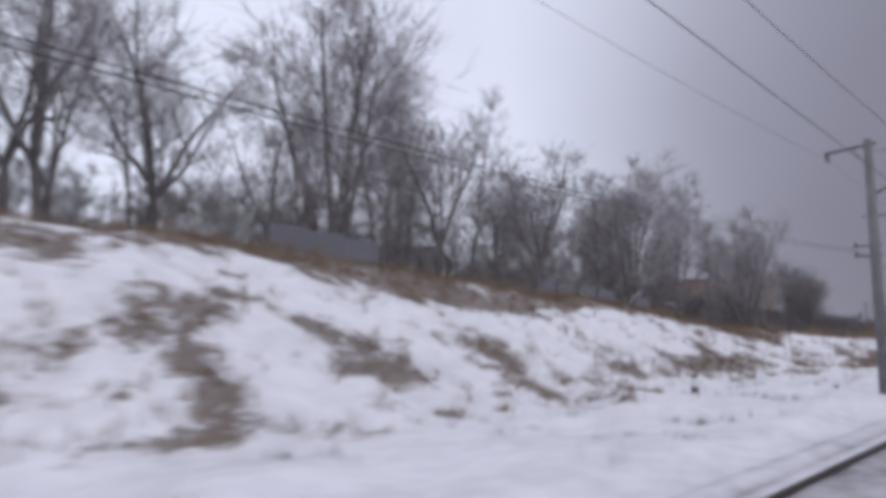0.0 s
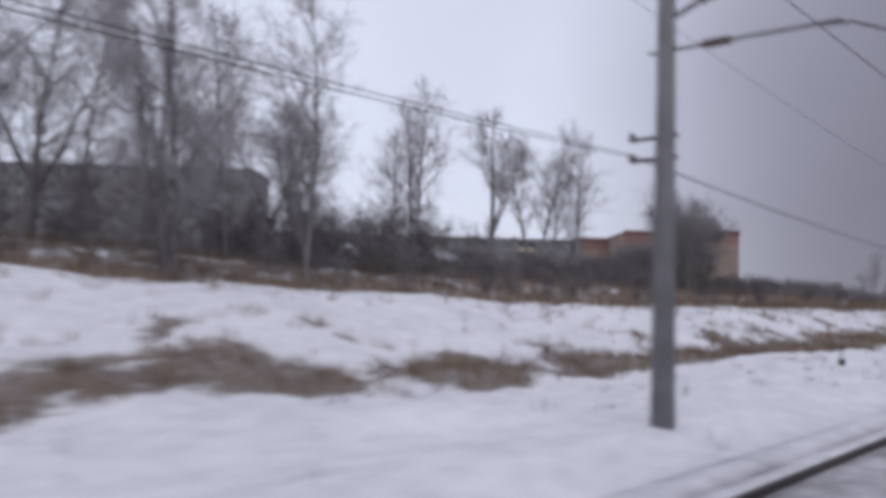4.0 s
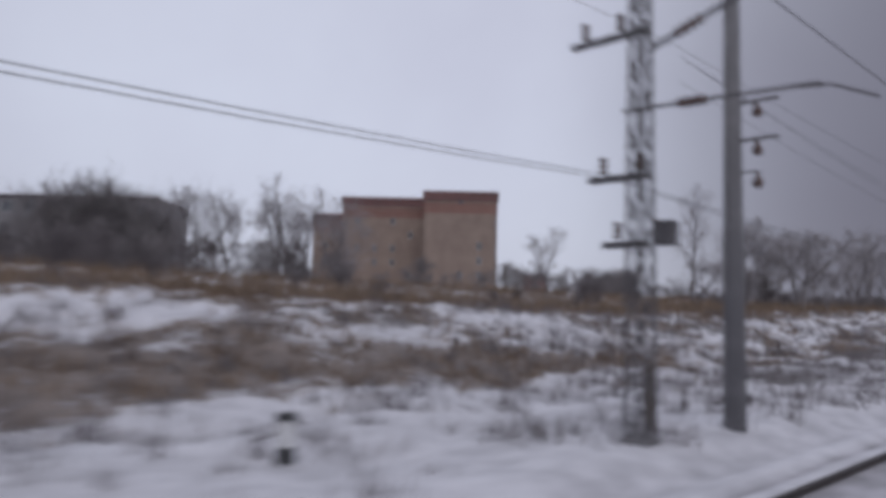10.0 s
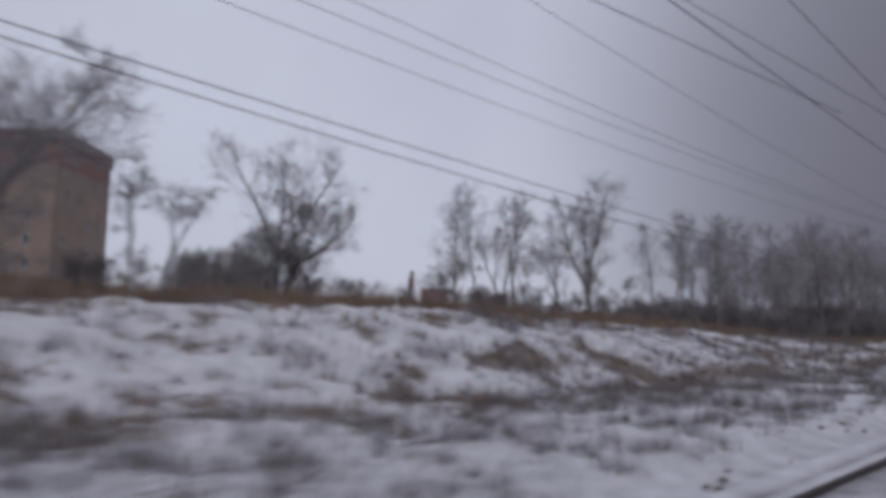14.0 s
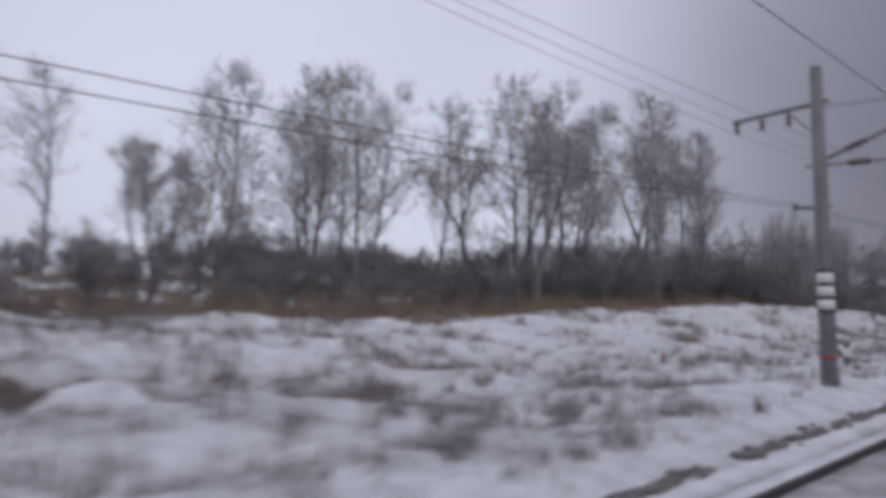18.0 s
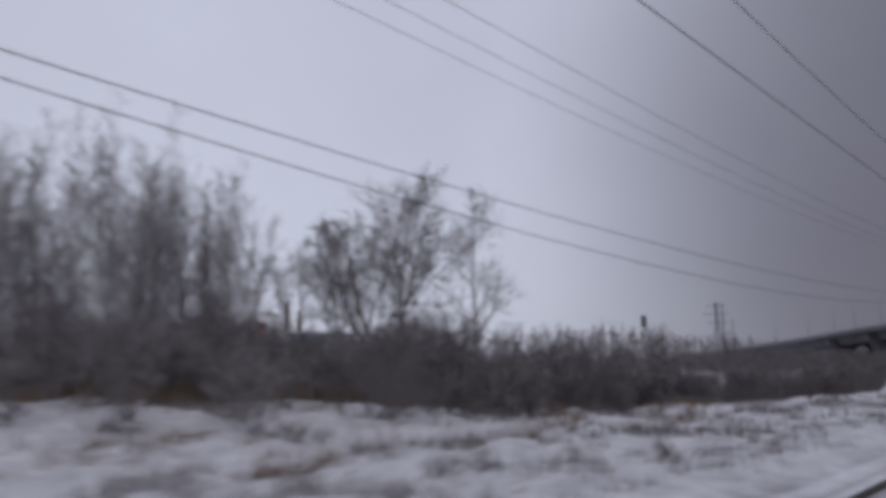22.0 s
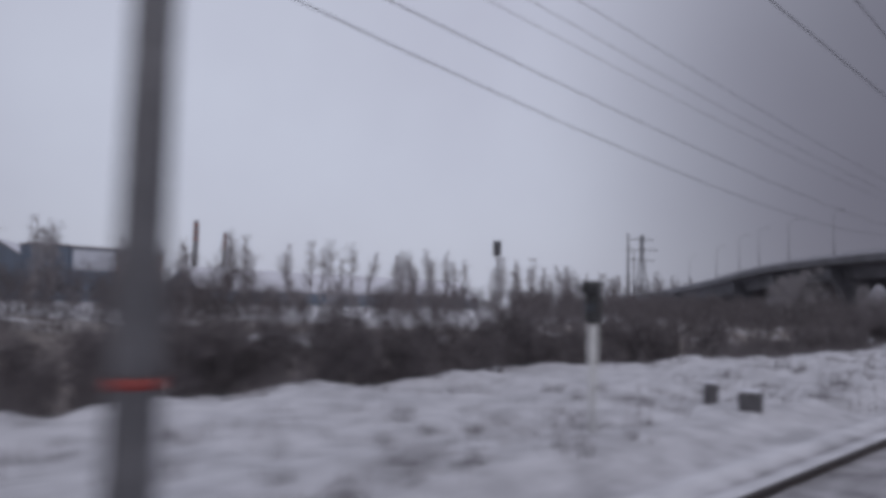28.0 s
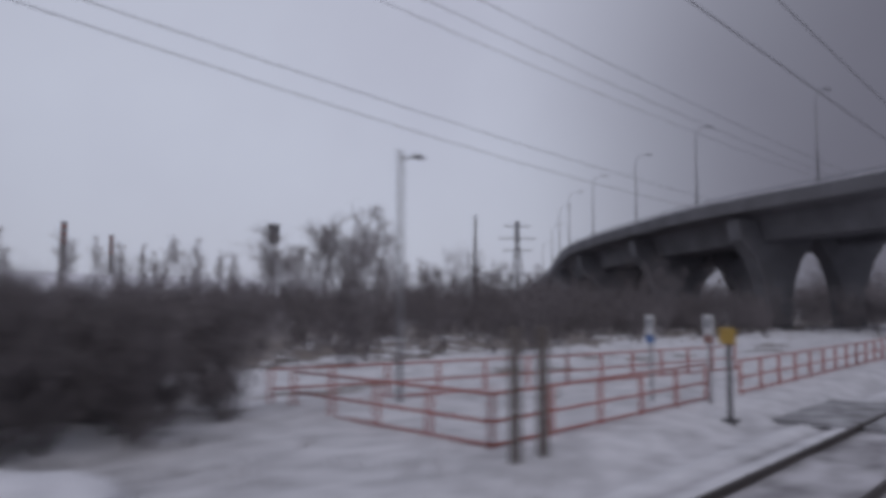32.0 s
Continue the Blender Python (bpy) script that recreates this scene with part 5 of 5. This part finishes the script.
chimney(757.9, 518.1, 60, 2.5, "tall far concrete chimney with red bands")
chimney(821.1, 585.0, 60, 2.2, "second thin far concrete chimney")


def works(name, x, y, w, d, h, mat, label, rz=0, band=None, rise=0, band_at=0.55):
    o = thing(name, label, "building", x, y, -0.5, rz)
    part("wall", boxed((w, d, h), (0, 0, h / 2), 0.05), mat, o)
    if rise:
        for s in (-1, 1):
            vs = [(s * w / 2 + e, y, z) for e in (-0.15, 0.15) for y, z in ((-d / 2, h), (d / 2, h), (0, h + rise))]
            link_mesh("gable", vs, [(0, 2, 1), (3, 4, 5), (0, 1, 4, 3), (1, 2, 5, 4), (2, 0, 3, 5)], mat, o)
        tilt = math.atan2(rise, d / 2)
        for s in (-1, 1):
            part("roof_slope", boxed((w + 0.8, d / 2 / math.cos(tilt) + 0.5, 0.3), (0, s * d / 4, h + rise / 2), 0.03, Matrix.Rotation(-s * tilt, 4, "X")), M["roofing"], o)
            part("roof_snow", boxed((w + 0.7, d / 2 / math.cos(tilt) + 0.4, 0.3), (0, s * d / 4, h + rise / 2 + 0.3), 0.05, Matrix.Rotation(-s * tilt, 4, "X")), M["snow"], o)
    else:
        part("roof", boxed((w + 0.6, d + 0.6, 0.5), (0, 0, h + 0.25), 0.05), M["roofing"], o)
        part("roof_snow", boxed((w, d, 0.3), (0, 0, h + 0.6), 0.05), M["snow"], o)
    if band:
        part("front_band", boxed((w * 0.9, 0.1, h * 0.35), (0, -d / 2 - 0.06, h * band_at)), M[band], o)
    n = int(w / 4)
    for i in range(n):
        part("window", boxed((1.8, 0.12, 1.4), (-w / 2 + (i + 0.5) * w / n, -d / 2 - 0.07, h * 0.3)), M["glass"], o)
    return o


works("silo_tower", 547, 290, 11, 10, 26, M["orange"], "orange-red clad factory tower among bare trees")
works("silo_tower", 531.2, 240, 5.5, 6, 19.6, M["orange"], "narrow brick-red factory tower")
works("silo_tower", 538.8, 240, 5.2, 6, 21, M["orange"], "brick-red factory tower with a flat roof")
works("factory_hall", 556, 256, 30, 22, 11.5, M["bluemetal"], "grey factory hall with a snowy gable roof", rz=59, rise=7)
works("brick_hall", 519, 252, 22, 14, 12.5, M["redbrick"], "low red-brick works building under snow", band="orange")
works("warehouse", 558.8, 236, 10, 10, 17.2, M["bluemetal"], "tall blue-grey box-shaped hall beside a white-fronted hall")
works("warehouse", 573.5, 238, 19, 14, 17.0, M["bluemetal"], "long hall with a white upper wall and dark flat roof", band="paleroof", band_at=0.80)
flood = thing("flood_lamp", "lit orange lamp on a short post at the works", "lamp", 523.0, 233.0, -0.5)
part("post", tube([(0, 0, 0), (0, 0, 9.2)], 0.15, 8), M["steel"], flood)
part("lamp_head", boxed((1.5, 0.8, 1.3), (0, 0, 9.5), 0.15), M["bulb"], flood, "glowing warm lamp head")
works("orange_hall", 572, 203, 9, 9, 14.5, M["ochre"], "ochre clad hall beside the blue-grey hall")
works("warehouse", 690, 262, 150, 26, 6.5, M["bluemetal"], "long low warehouse with a pale snowy roof", rise=8)


# ---- road bridge ----
PATH = [(612, -60, 15.4), (616, -25, 15.3), (620, 3, 15.0), (625.5, 20.8, 14.5), (631.6, 35.4, 14.1), (641.4, 48, 14.0), (650.0, 59.6, 13.6), (659, 69.5, 13.1), (674, 81.5, 12.6), (702, 102, 11.8), (742, 133, 10.8), (792, 173, 9.8), (850, 225, 9.0)]


def smooth_path(pts, n=6):
    out = []
    P = [Vector(p) for p in pts]
    for i in range(len(P) - 1):
        a, b, c, d = P[max(i - 1, 0)], P[i], P[i + 1], P[min(i + 2, len(P) - 1)]
        for k in range(n):
            t = k / n
            out.append(0.5 * ((2 * b) + (c - a) * t + (2 * a - 5 * b + 4 * c - d) * t * t + (3 * b - a - 3 * c + d) * t ** 3))
    return out + [P[-1]]


def make_bridge():
    br = thing("road_bridge", "curved grey concrete road bridge on flared piers", "bridge")
    line = smooth_path(PATH)
    sides = []
    for i, p in enumerate(line):
        w = line[min(i + 1, len(line) - 1)] - line[max(i - 1, 0)]
        w.z = 0
        w.normalize()
        sides.append(Vector((w.y, -w.x, 0)))

    def sweep(name, prof, mat, label=""):
        n = len(prof)
        vs = [tuple(p + s * a + Vector((0, 0, b))) for p, s in zip(line, sides) for a, b in prof]
        fs = [(i * n + k, i * n + (k + 1) % n, (i + 1) * n + (k + 1) % n, (i + 1) * n + k) for i in range(len(line) - 1) for k in range(n)]
        fs += [tuple(range(n))[::-1], tuple(range(len(vs) - n, len(vs)))]
        return link_mesh(name, vs, fs, mat, br, label)

    sweep("deck", [(-0.2, -1.1), (24.4, -1.1), (24.4, -1.45), (21.2, -1.9), (20.4, -4.5), (15.8, -4.5), (15.0, -1.9), (9.2, -1.9), (8.4, -4.5), (3.8, -4.5), (3.0, -1.9), (-0.2, -1.45)], M["bridge"], "grey concrete box girder deck")
    sweep("parapet", [(-0.25, -1.6), (0.15, -1.6), (0.15, -0.15), (-0.25, -0.15)], M["bridge"], "concrete edge beam with a pale top")
    sweep("parapet_snow", [(-0.22, -0.15), (0.12, -0.15), (0.06, -0.06), (-0.16, -0.06)], M["snow"])
    sweep("far_parapet", [(24.1, -1.6), (24.5, -1.6), (24.5, -0.15), (24.1, -0.15)], M["bridge"])
    for k in (2, 0.55):
        sweep("handrail", [(-0.12, 0.0 + 0.25 * (k == 2)), (-0.04, 0.0 + 0.25 * (k == 2)), (-0.04, 0.06 + 0.25 * (k == 2)), (-0.12, 0.06 + 0.25 * (k == 2))], M["galv"])
    for k, off in [(k, off) for k in (9, 22, 31, 40, 49, 60) for off in (6.1, 18.1)]:
        p = line[k] + sides[k] * off
        a = math.degrees(math.atan2(sides[k].y, sides[k].x))
        top, g = line[k].z - 4.45, -0.5
        bm = bmesh.new()
        prof = [(1.8, g), (1.8, g + (top - g) * 0.3), (2.3, g + (top - g) * 0.55), (3.6, g + (top - g) * 0.82), (5.4, top), (5.8, top + 2.2)]
        prev = None
        for hw, z in prof:
            ring = [bm.verts.new((sx * hw, sy * 0.9, z)) for sx, sy in ((-1, -1), (1, -1), (1, 1), (-1, 1))]
            if prev:
                for j in range(4):
                    bm.faces.new((prev[j], prev[(j + 1) % 4], ring[(j + 1) % 4], ring[j]))
            prev = ring
        bm.faces.new(prev)
        pier = part("pier", bm, M["bridge"], br, "flared concrete pier")
        pier.matrix_basis = pose(p.x, p.y, 0, 0, 0, a)
    return br, line, sides


bridge, bridge_line, bridge_sides = make_bridge()


def bridge_lamp(p, side):
    a = math.degrees(math.atan2(side.y, side.x))
    o = thing("street_lamp", "grey steel lamp post with a bent arm on the bridge", "street lamp", p.x, p.y, p.z - 0.15, a, "bridge lamps")
    part("post", tube([(0, 0, 0), (0, 0, 7.6)], [0.11, 0.07], 8), M["galv"], o)
    part("arm", tube([(0, 0, 7.5), (0.05, 0, 8.4), (0.5, 0, 9.2), (1.6, 0, 9.5)], [0.05, 0.045, 0.04, 0.035], 6), M["galv"], o)
    part("lamp_head", boxed((0.9, 0.3, 0.14), (1.95, 0, 9.52), 0.04), M["galv"], o)


for k in (10, 18, 24, 30, 36, 42, 47, 52, 57):
    bridge_lamp(bridge_line[k], bridge_sides[k])


# ---- crossing with railings and signs ----
def railing(pts, label):
    """Red pipe railing with posts, a top and a middle rail."""
    r = thing("pedestrian_railing", label, "railing", group="crossing railings")
    P = [Vector((x, y, 0.06)) for x, y in pts]
    for a, b in zip(P, P[1:]):
        n = max(1, round((b - a).length / 1.6))
        for k in range(n + 1):
            p = a.lerp(b, k / n)
            part("post", tube([p + Vector((0, 0, -0.4)), p + Vector((0, 0, 0.95))], 0.042, 8), M["pink"], r)
        for h in (0.93, 0.5, 0.14):
            part("rail", tube([a + Vector((0, 0, h)), b + Vector((0, 0, h))], 0.028, 8), M["pink"], r)
    return r


railing([(557.4, 13.2), (556.7, 7.35), (565.2, 7.45)], "faded red pipe railing round the footpath crossing")
railing([(557.4, 14.0), (566, 11.8), (575, 10.4)], "faded red pipe railing along the far side of the path")
railing([(567.0, 7.3), (580, 7.6), (596, 7.9)], "faded red pipe railing beside the track")


def post_sign(x, y, h, kind):
    g = ground_z(x, y)
    if kind == "yellow":
        o = thing("warning_sign", "faded yellow trackside sign on a dark post", "sign", x, y, g)
        part("post", tube([(0, 0, -0.4), (0, 0, h)], 0.055, 8), M["steel"], o)
        part("base_plate", boxed((0.3, 0.3, 0.06), (0, 0, 0.03), 0.01), M["steel"], o)
        part("board", boxed((0.05, 0.62, 0.34), (-0.07, 0, h - 0.1), 0.02, Matrix.Rotation(radians(-40), 4, "Z")), M["yellow"], o)
        return o
    o = thing("information_sign", "small white sign board with a %s lower strip on a post" % kind, "sign", x, y, g)
    part("post", tube([(0, 0, -0.4), (0, 0, h - 0.1)], 0.035, 8), M["galv"], o)
    t = Matrix.Rotation(radians(-45), 4, "Z")
    part("board", boxed((0.03, 0.5, 0.55), (-0.05, 0, h), 0.01, t), M["white"], o)
    part("strip", boxed((0.036, 0.5, 0.2), (-0.053, 0, h - 0.28), 0.01, t), M[kind], o)
    part("pictogram", boxed((0.036, 0.22, 0.2), (-0.055, 0, h + 0.08), 0.005, t), M["fence"], o)
    return o


stub = thing("wooden_post", "short dark stub post among weeds beside the masts", "post", 184.2, 7.4, ground_z(184.2, 7.4))
part("shaft", boxed((0.16, 0.16, 1.5), (0, 0, 0.5), 0.02), M["wood"], stub)
stick = thing("fallen_stick", "broken grey stick lying on the snow", "stick", 177.6, 10.2, ground_z(177.6, 10.2))
part("shaft", tube([(-0.5, 0.1, 0.0), (0.05, 0.0, 0.1), (0.5, -0.1, 0.3)], [0.03, 0.028, 0.018], 7), M["bark"], stick)
post_sign(562.9, 6.0, 1.85, "yellow")
post_sign(564.1, 8.3, 1.75, "blue")
post_sign(564.5, 7.05, 1.75, "orange")
for x, y in ((556.15, 6.5), (556.85, 6.5)):
    w = thing("wooden_post", "weathered dark upright post in the snow by the crossing", "post", x, y, ground_z(x, y), group="crossing posts")
    part("shaft", boxed((0.13, 0.13, 2.3), (0, 0, 0.75), 0.015), M["wood"], w)
sl = thing("street_lamp", "slim grey lamp post with a small lamp head", "street lamp", 559.7, 12.3, ground_z(559.7, 12.3))
part("post", tube([(0, 0, -0.3), (0, 0, 5.8)], [0.06, 0.04], 8), M["galv"], sl)
part("arm", tube([(0, 0, 5.6), (0.3, -0.2, 5.66)], 0.025, 6), M["galv"], sl)
part("lamp_head", boxed((0.26, 0.16, 0.1), (0.36, -0.24, 5.66), 0.03), M["galv"], sl)


# ---- trackside posts and cabinets ----
def marker_post(x, y, h=0.75, label="small white picket post with black bands in the snow"):
    o = thing("marker_post", label, "post", x, y, ground_z(x, y), group="picket posts")
    part("post", boxed((0.2, 0.2, h + 0.3), (0, 0, (h - 0.3) / 2), 0.015), M["white"], o)
    part("top_band", boxed((0.21, 0.21, 0.12), (0, 0, h - 0.06), 0.01), M["black"], o)
    part("foot_band", boxed((0.21, 0.21, 0.25), (0, 0, 0.15), 0.01), M["black"], o)


for x, y in ((29.5, 12.5), (101.0, 9.6), (177.35, 9.3), (338.7, 9.4), (190.3, 8.2)):
    marker_post(x, y)
def stone_block(x, y, size, rz, label):
    o = thing("stone_block", label, "block", x, y, ground_z(x, y), rz, "trackside blocks")
    bm = boxed(size, (0, 0, size[2] / 2 - 0.1), 0.05)
    for v in bm.verts:
        v.co += 0.05 * noise.noise_vector(v.co * 4 + Vector((x, y, 0)))
    part("block", bm, M["steel"], o)
    part("snow_cap", boxed((size[0] * 0.8, size[1] * 0.8, 0.07), (0, 0, size[2] - 0.08), 0.03), M["snow"], o)


stone_block(495.9, 6.8, (0.5, 0.5, 0.5), 20, "dark broken concrete block with snow on top")
stone_block(497.2, 8.3, (0.26, 0.3, 0.6), 50, "narrow dark upright block in the snow")
sig = thing("signal_post", "white dwarf signal post with a dark lamp head", "signal", 490.6, 7.5, ground_z(490.6, 7.5))
part("post", tube([(0, 0, -0.3), (0, 0, 1.9)], 0.085, 10), M["white"], sig)
part("lamp_head", boxed((0.22, 0.3, 0.75), (0, 0, 2.3), 0.05), M["black"], sig)
part("hood", tube([(-0.1, 0, 2.55), (-0.3, 0, 2.55)], 0.11, 10), M["black"], sig)
part("lens", tube([(-0.12, 0, 2.2), (-0.14, 0, 2.2)], 0.08, 10), M["glass"], sig)


def wood_pole(x, y, H, label, boxes=False, twin=False):
    g = ground_z(x, y)
    o = thing("utility_pole", label, "pole", x, y, 0, group="pole pair")
    part("pole", tube([(0, 0, g - 0.4), (0, 0, H)], [0.11, 0.085], 10), M["concrete"], o)
    if twin:
        part("strut", tube([(0.75, 0.1, g - 0.4), (0.3, 0.0, H - 0.3)], [0.07, 0.06], 10), M["concrete"], o)
    part("cross_arm", boxed((0.09, 1.3, 0.1), (0, 0, H - 0.25), 0.01), M["steel"], o)
    for s in (-0.55, 0.0, 0.55):
        insulator(o, 0, s, H - 0.2, hang=False)
    if boxes:
        part("lower_arm", boxed((0.08, 0.9, 0.09), (0, 0, H - 1.7), 0.01), M["steel"], o)
        part("switch_box", boxed((0.3, 0.5, 0.45), (0, 0.35, H - 3.0), 0.03), M["steel"], o)
        part("bracket", boxed((0.12, 0.5, 0.1), (0, 0.25, H - 2.2), 0.01), M["steel"], o)
        part("cable", tube([(0.1, 0.3, H - 3.2), (0.14, 0.1, H - 4.4), (0.16, 0.02, g + 0.5)], 0.03, 6), M["black"], o)
    return o


wood_pole(538.9, 12.5, 8.15, "tall grey utility pole with a slanted strut", twin=True)
wood_pole(541.1, 12.4, 8.05, "tall grey utility pole carrying switch boxes", boxes=True)
cab = thing("equipment_box", "white and grey equipment box on legs in the scrub", "cabinet", 539.9, 11.75, ground_z(539.9, 11.75))
up = 1.95 - ground_z(539.9, 11.75)
part("body", boxed((0.62, 0.5, 0.56), (0, 0, up), 0.02), M["galv"], cab)
door = part("door", boxed((0.03, 0.46, 0.5), (-0.325, 0, up), 0.01), M["white"], cab, "white painted steel door")
part("door_handle", boxed((0.03, 0.03, 0.12), (-0.352, -0.17, up), 0.008), M["steel"], door)
part("lid", boxed((0.7, 0.58, 0.04), (0, 0, up + 0.3), 0.01), M["galv"], cab)
part("snow_cap", boxed((0.66, 0.54, 0.07), (0, 0, up + 0.352), 0.03), M["snow"], cab)
for sx, sy in ((-0.25, -0.2), (0.25, -0.2), (-0.25, 0.2), (0.25, 0.2)):
    part("leg", boxed((0.05, 0.05, up), (sx, sy, up / 2 - 0.35)), M["steel"], cab)


lone = thing("bare_pole", "tall thin grey pole without arms at the foot of the bank", "pole", 357.8, 11.6, ground_z(357.8, 11.6))
part("shaft", tube([(0, 0, -0.4), (0, 0, 6.0), (0, 0, 11.1)], [0.17, 0.15, 0.11], 10), M["concrete"], lone)
part("cap", tube([(0, 0, 11.1), (0, 0, 11.2)], 0.06, 8), M["steel"], lone)

# ---- far masts ----
def far_mast(x, y, H, label, head=None, r=0.22):
    o = thing("tall_mast", label, "mast", x, y, -1.0, group="far masts")
    part("pole", tube([(0, 0, 0), (0, 0, H + 1)], [r, r * 0.6], 8), M["steel"], o)
    if head:
        part("head", boxed(head, (0, 0, H + 1 - head[2] / 2), 0.1), M["steel"], o)
        part("head_rim", boxed((head[0] * 1.1, head[1] * 1.1, 0.3), (0, 0, H + 1.05), 0.05), M["galv"], o)
    return o


far_mast(651.2, 142.5, 21.4, "slim mast with a box-shaped head over the scrub", (2.2, 1.4, 4.2))
far_mast(719, 138.5, 29.5, "thin far steel mast", None, 0.5)
far_mast(708, 130, 22.0, "thin far steel mast among bare trees", None, 0.3)


def pylon(x, y, H):
    o = thing("power_pylon", "far grey lattice power pylon with cross-arms", "pylon", x, y, -1.0)
    def c(k, z):
        h = 6.5 + (1.0 - 6.5) * min(1, z / (H * 0.75))
        return Vector(((-1, 1, 1, -1)[k] * h / 2, (-1, -1, 1, 1)[k] * h / 2, z))
    for k in range(4):
        part("leg", bar(c(k, 0), c(k, H * 0.75), 0.35), M["galv"], o)
        part("upper_leg", bar(c(k, H * 0.75), c(k, H), 0.3), M["galv"], o)
    z, up = 0.0, True
    while z < H - 2:
        for k in range(4):
            part("brace", bar(c(k, z if up else z + 3), c((k + 1) % 4, z + 3 if up else z), 0.18), M["galv"], o)
        z, up = z + 3, not up
    for z, w in ((H - 1.5, 7), (H - 6, 10), (H - 10.5, 8)):
        part("cross_arm", bar((-w / 2, w / 2, z), (w / 2, -w / 2, z), 0.4), M["galv"], o)


pylon(776.5, 165.0, 35.5)

# ---- sheet fence on the bank and a snowed-in cabin ----
fence = thing("sheet_fence", "grey sheet-metal fence panels among the trees", "fence")
panel0 = part("fence_panel", boxed((2.36, 0.05, 2.0), (0, 0, 1.05), 0.01), M["fence"], fence)
post0 = part("fence_post", boxed((0.08, 0.08, 2.3), (0, 0, 0.95), 0.01), M["steel"], fence)
for k, x in enumerate([22.0 + 2.45 * i for i in range(3)] + [44 + 2.45 * i for i in range(4)] + [57.2]):
    y = 28.6 + 0.3 * math.sin(k * 0.7)
    m1, m2 = pose(x, y, ground_z(x, y)), pose(x - 1.22, y + 0.05, ground_z(x - 1.2, y))
    if k:
        again(panel0, m1, fence), again(post0, m2, fence)
    else:
        panel0.matrix_basis, post0.matrix_basis = m1, m2


def snowy_branch(x, y, h, reach, seed):
    """A crooked bare limb bent down by the snow that lies along it."""
    rng = random.Random(seed)
    o = thing("snowy_branch", "crooked low branch bent under a line of snow", "branch", x, y, ground_z(x, y), group="snowy branches")
    pts, p, way = [], Vector((0, 0, -0.2)), Vector((rng.uniform(-0.3, 0.3), 0, 1))
    for k in range(10):
        pts.append(p)
        way = (way + Vector((reach * 0.2 + rng.gauss(0, 0.28), rng.gauss(0, 0.2), -0.16 + rng.gauss(0, 0.2) if p.z > h * 0.6 else 0.05))).normalized()
        p = p + way * (abs(reach) + h) / 10
    rad = [0.09 - 0.006 * k for k in range(10)]
    part("limb", tube(pts, rad, 6), M["bark"], o)
    part("lying_snow", tube([q + Vector((0, 0, r * 0.9)) for q, r in list(zip(pts, rad))[4:]], [r * 0.62 for r in rad[4:]], 6), M["snow"], o)
    for k in (4, 6, 8):
        side = pts[k] + Vector((rng.uniform(-0.4, 0.4) + reach * 0.2, rng.uniform(-0.5, 0.5), rng.uniform(0.3, 0.9)))
        part("side_twig", tube([pts[k], side], [0.03, 0.012], 5), M["bark"], o)
    return o


for i, (x, y, h, reach) in enumerate(((45.0, 27.2, 1.9, 3.0), (52.5, 27.6, 2.4, 1.6), (61.5, 26.9, 2.6, -1.7), (151.4, 24.6, 0.9, 1.9), (152.6, 25.0, 1.1, -1.6), (153.4, 24.8, 0.8, 1.6))):
    snowy_branch(x, y, h, reach, 40 + i)


def cabin(x, y, w, d, h, rz, label):
    o = thing("wooden_cabin", label, "hut", x, y, ground_z(x, y), rz)
    part("wall", boxed((w, d, h), (0, 0, h / 2), 0.02), M["wood"], o)
    for s in (-1, 1):
        t = Matrix.Rotation(s * radians(28), 4, "X")
        part("roof_side", boxed((w + 0.7, d * 0.62, 0.12), (0, -s * d * 0.27, h + d * 0.13), 0.01, Matrix.Rotation(s * radians(28), 4, "X")), M["roofing"], o)
        part("roof_snow", boxed((w + 0.6, d * 0.6, 0.16), (0, -s * d * 0.275, h + d * 0.13 + 0.15), 0.04, t), M["snow"], o)
    part("window", boxed((0.9, 0.06, 0.8), (-w * 0.2, -d / 2 - 0.02, h * 0.55), 0.01), M["glass"], o)
    part("door", boxed((0.85, 0.06, 1.9), (w * 0.25, -d / 2 - 0.02, 0.95), 0.01), M["fence"], o)


cabin(129.6, 60.5, 6.5, 5.0, 2.2, 20, "low dark wooden cabin with a thick snowy roof")
cabin(120, 66, 6.0, 5.0, 2.6, 30, "dark garden house with a snowy roof among trees")

# ---- level crossing slab ----
slab = thing("crossing_slab", "worn grey asphalt path dusted with snow across the track", "path", 566.5, 3.3, 0)
part("middle_panel", boxed((4.5, 1.38, 0.12), (0, -0.11, -0.07), 0.02), M["asphalt"], slab)
part("outer_panel", boxed((4.5, 1.6, 0.12), (0, 1.52, -0.07), 0.02), M["asphalt"], slab)
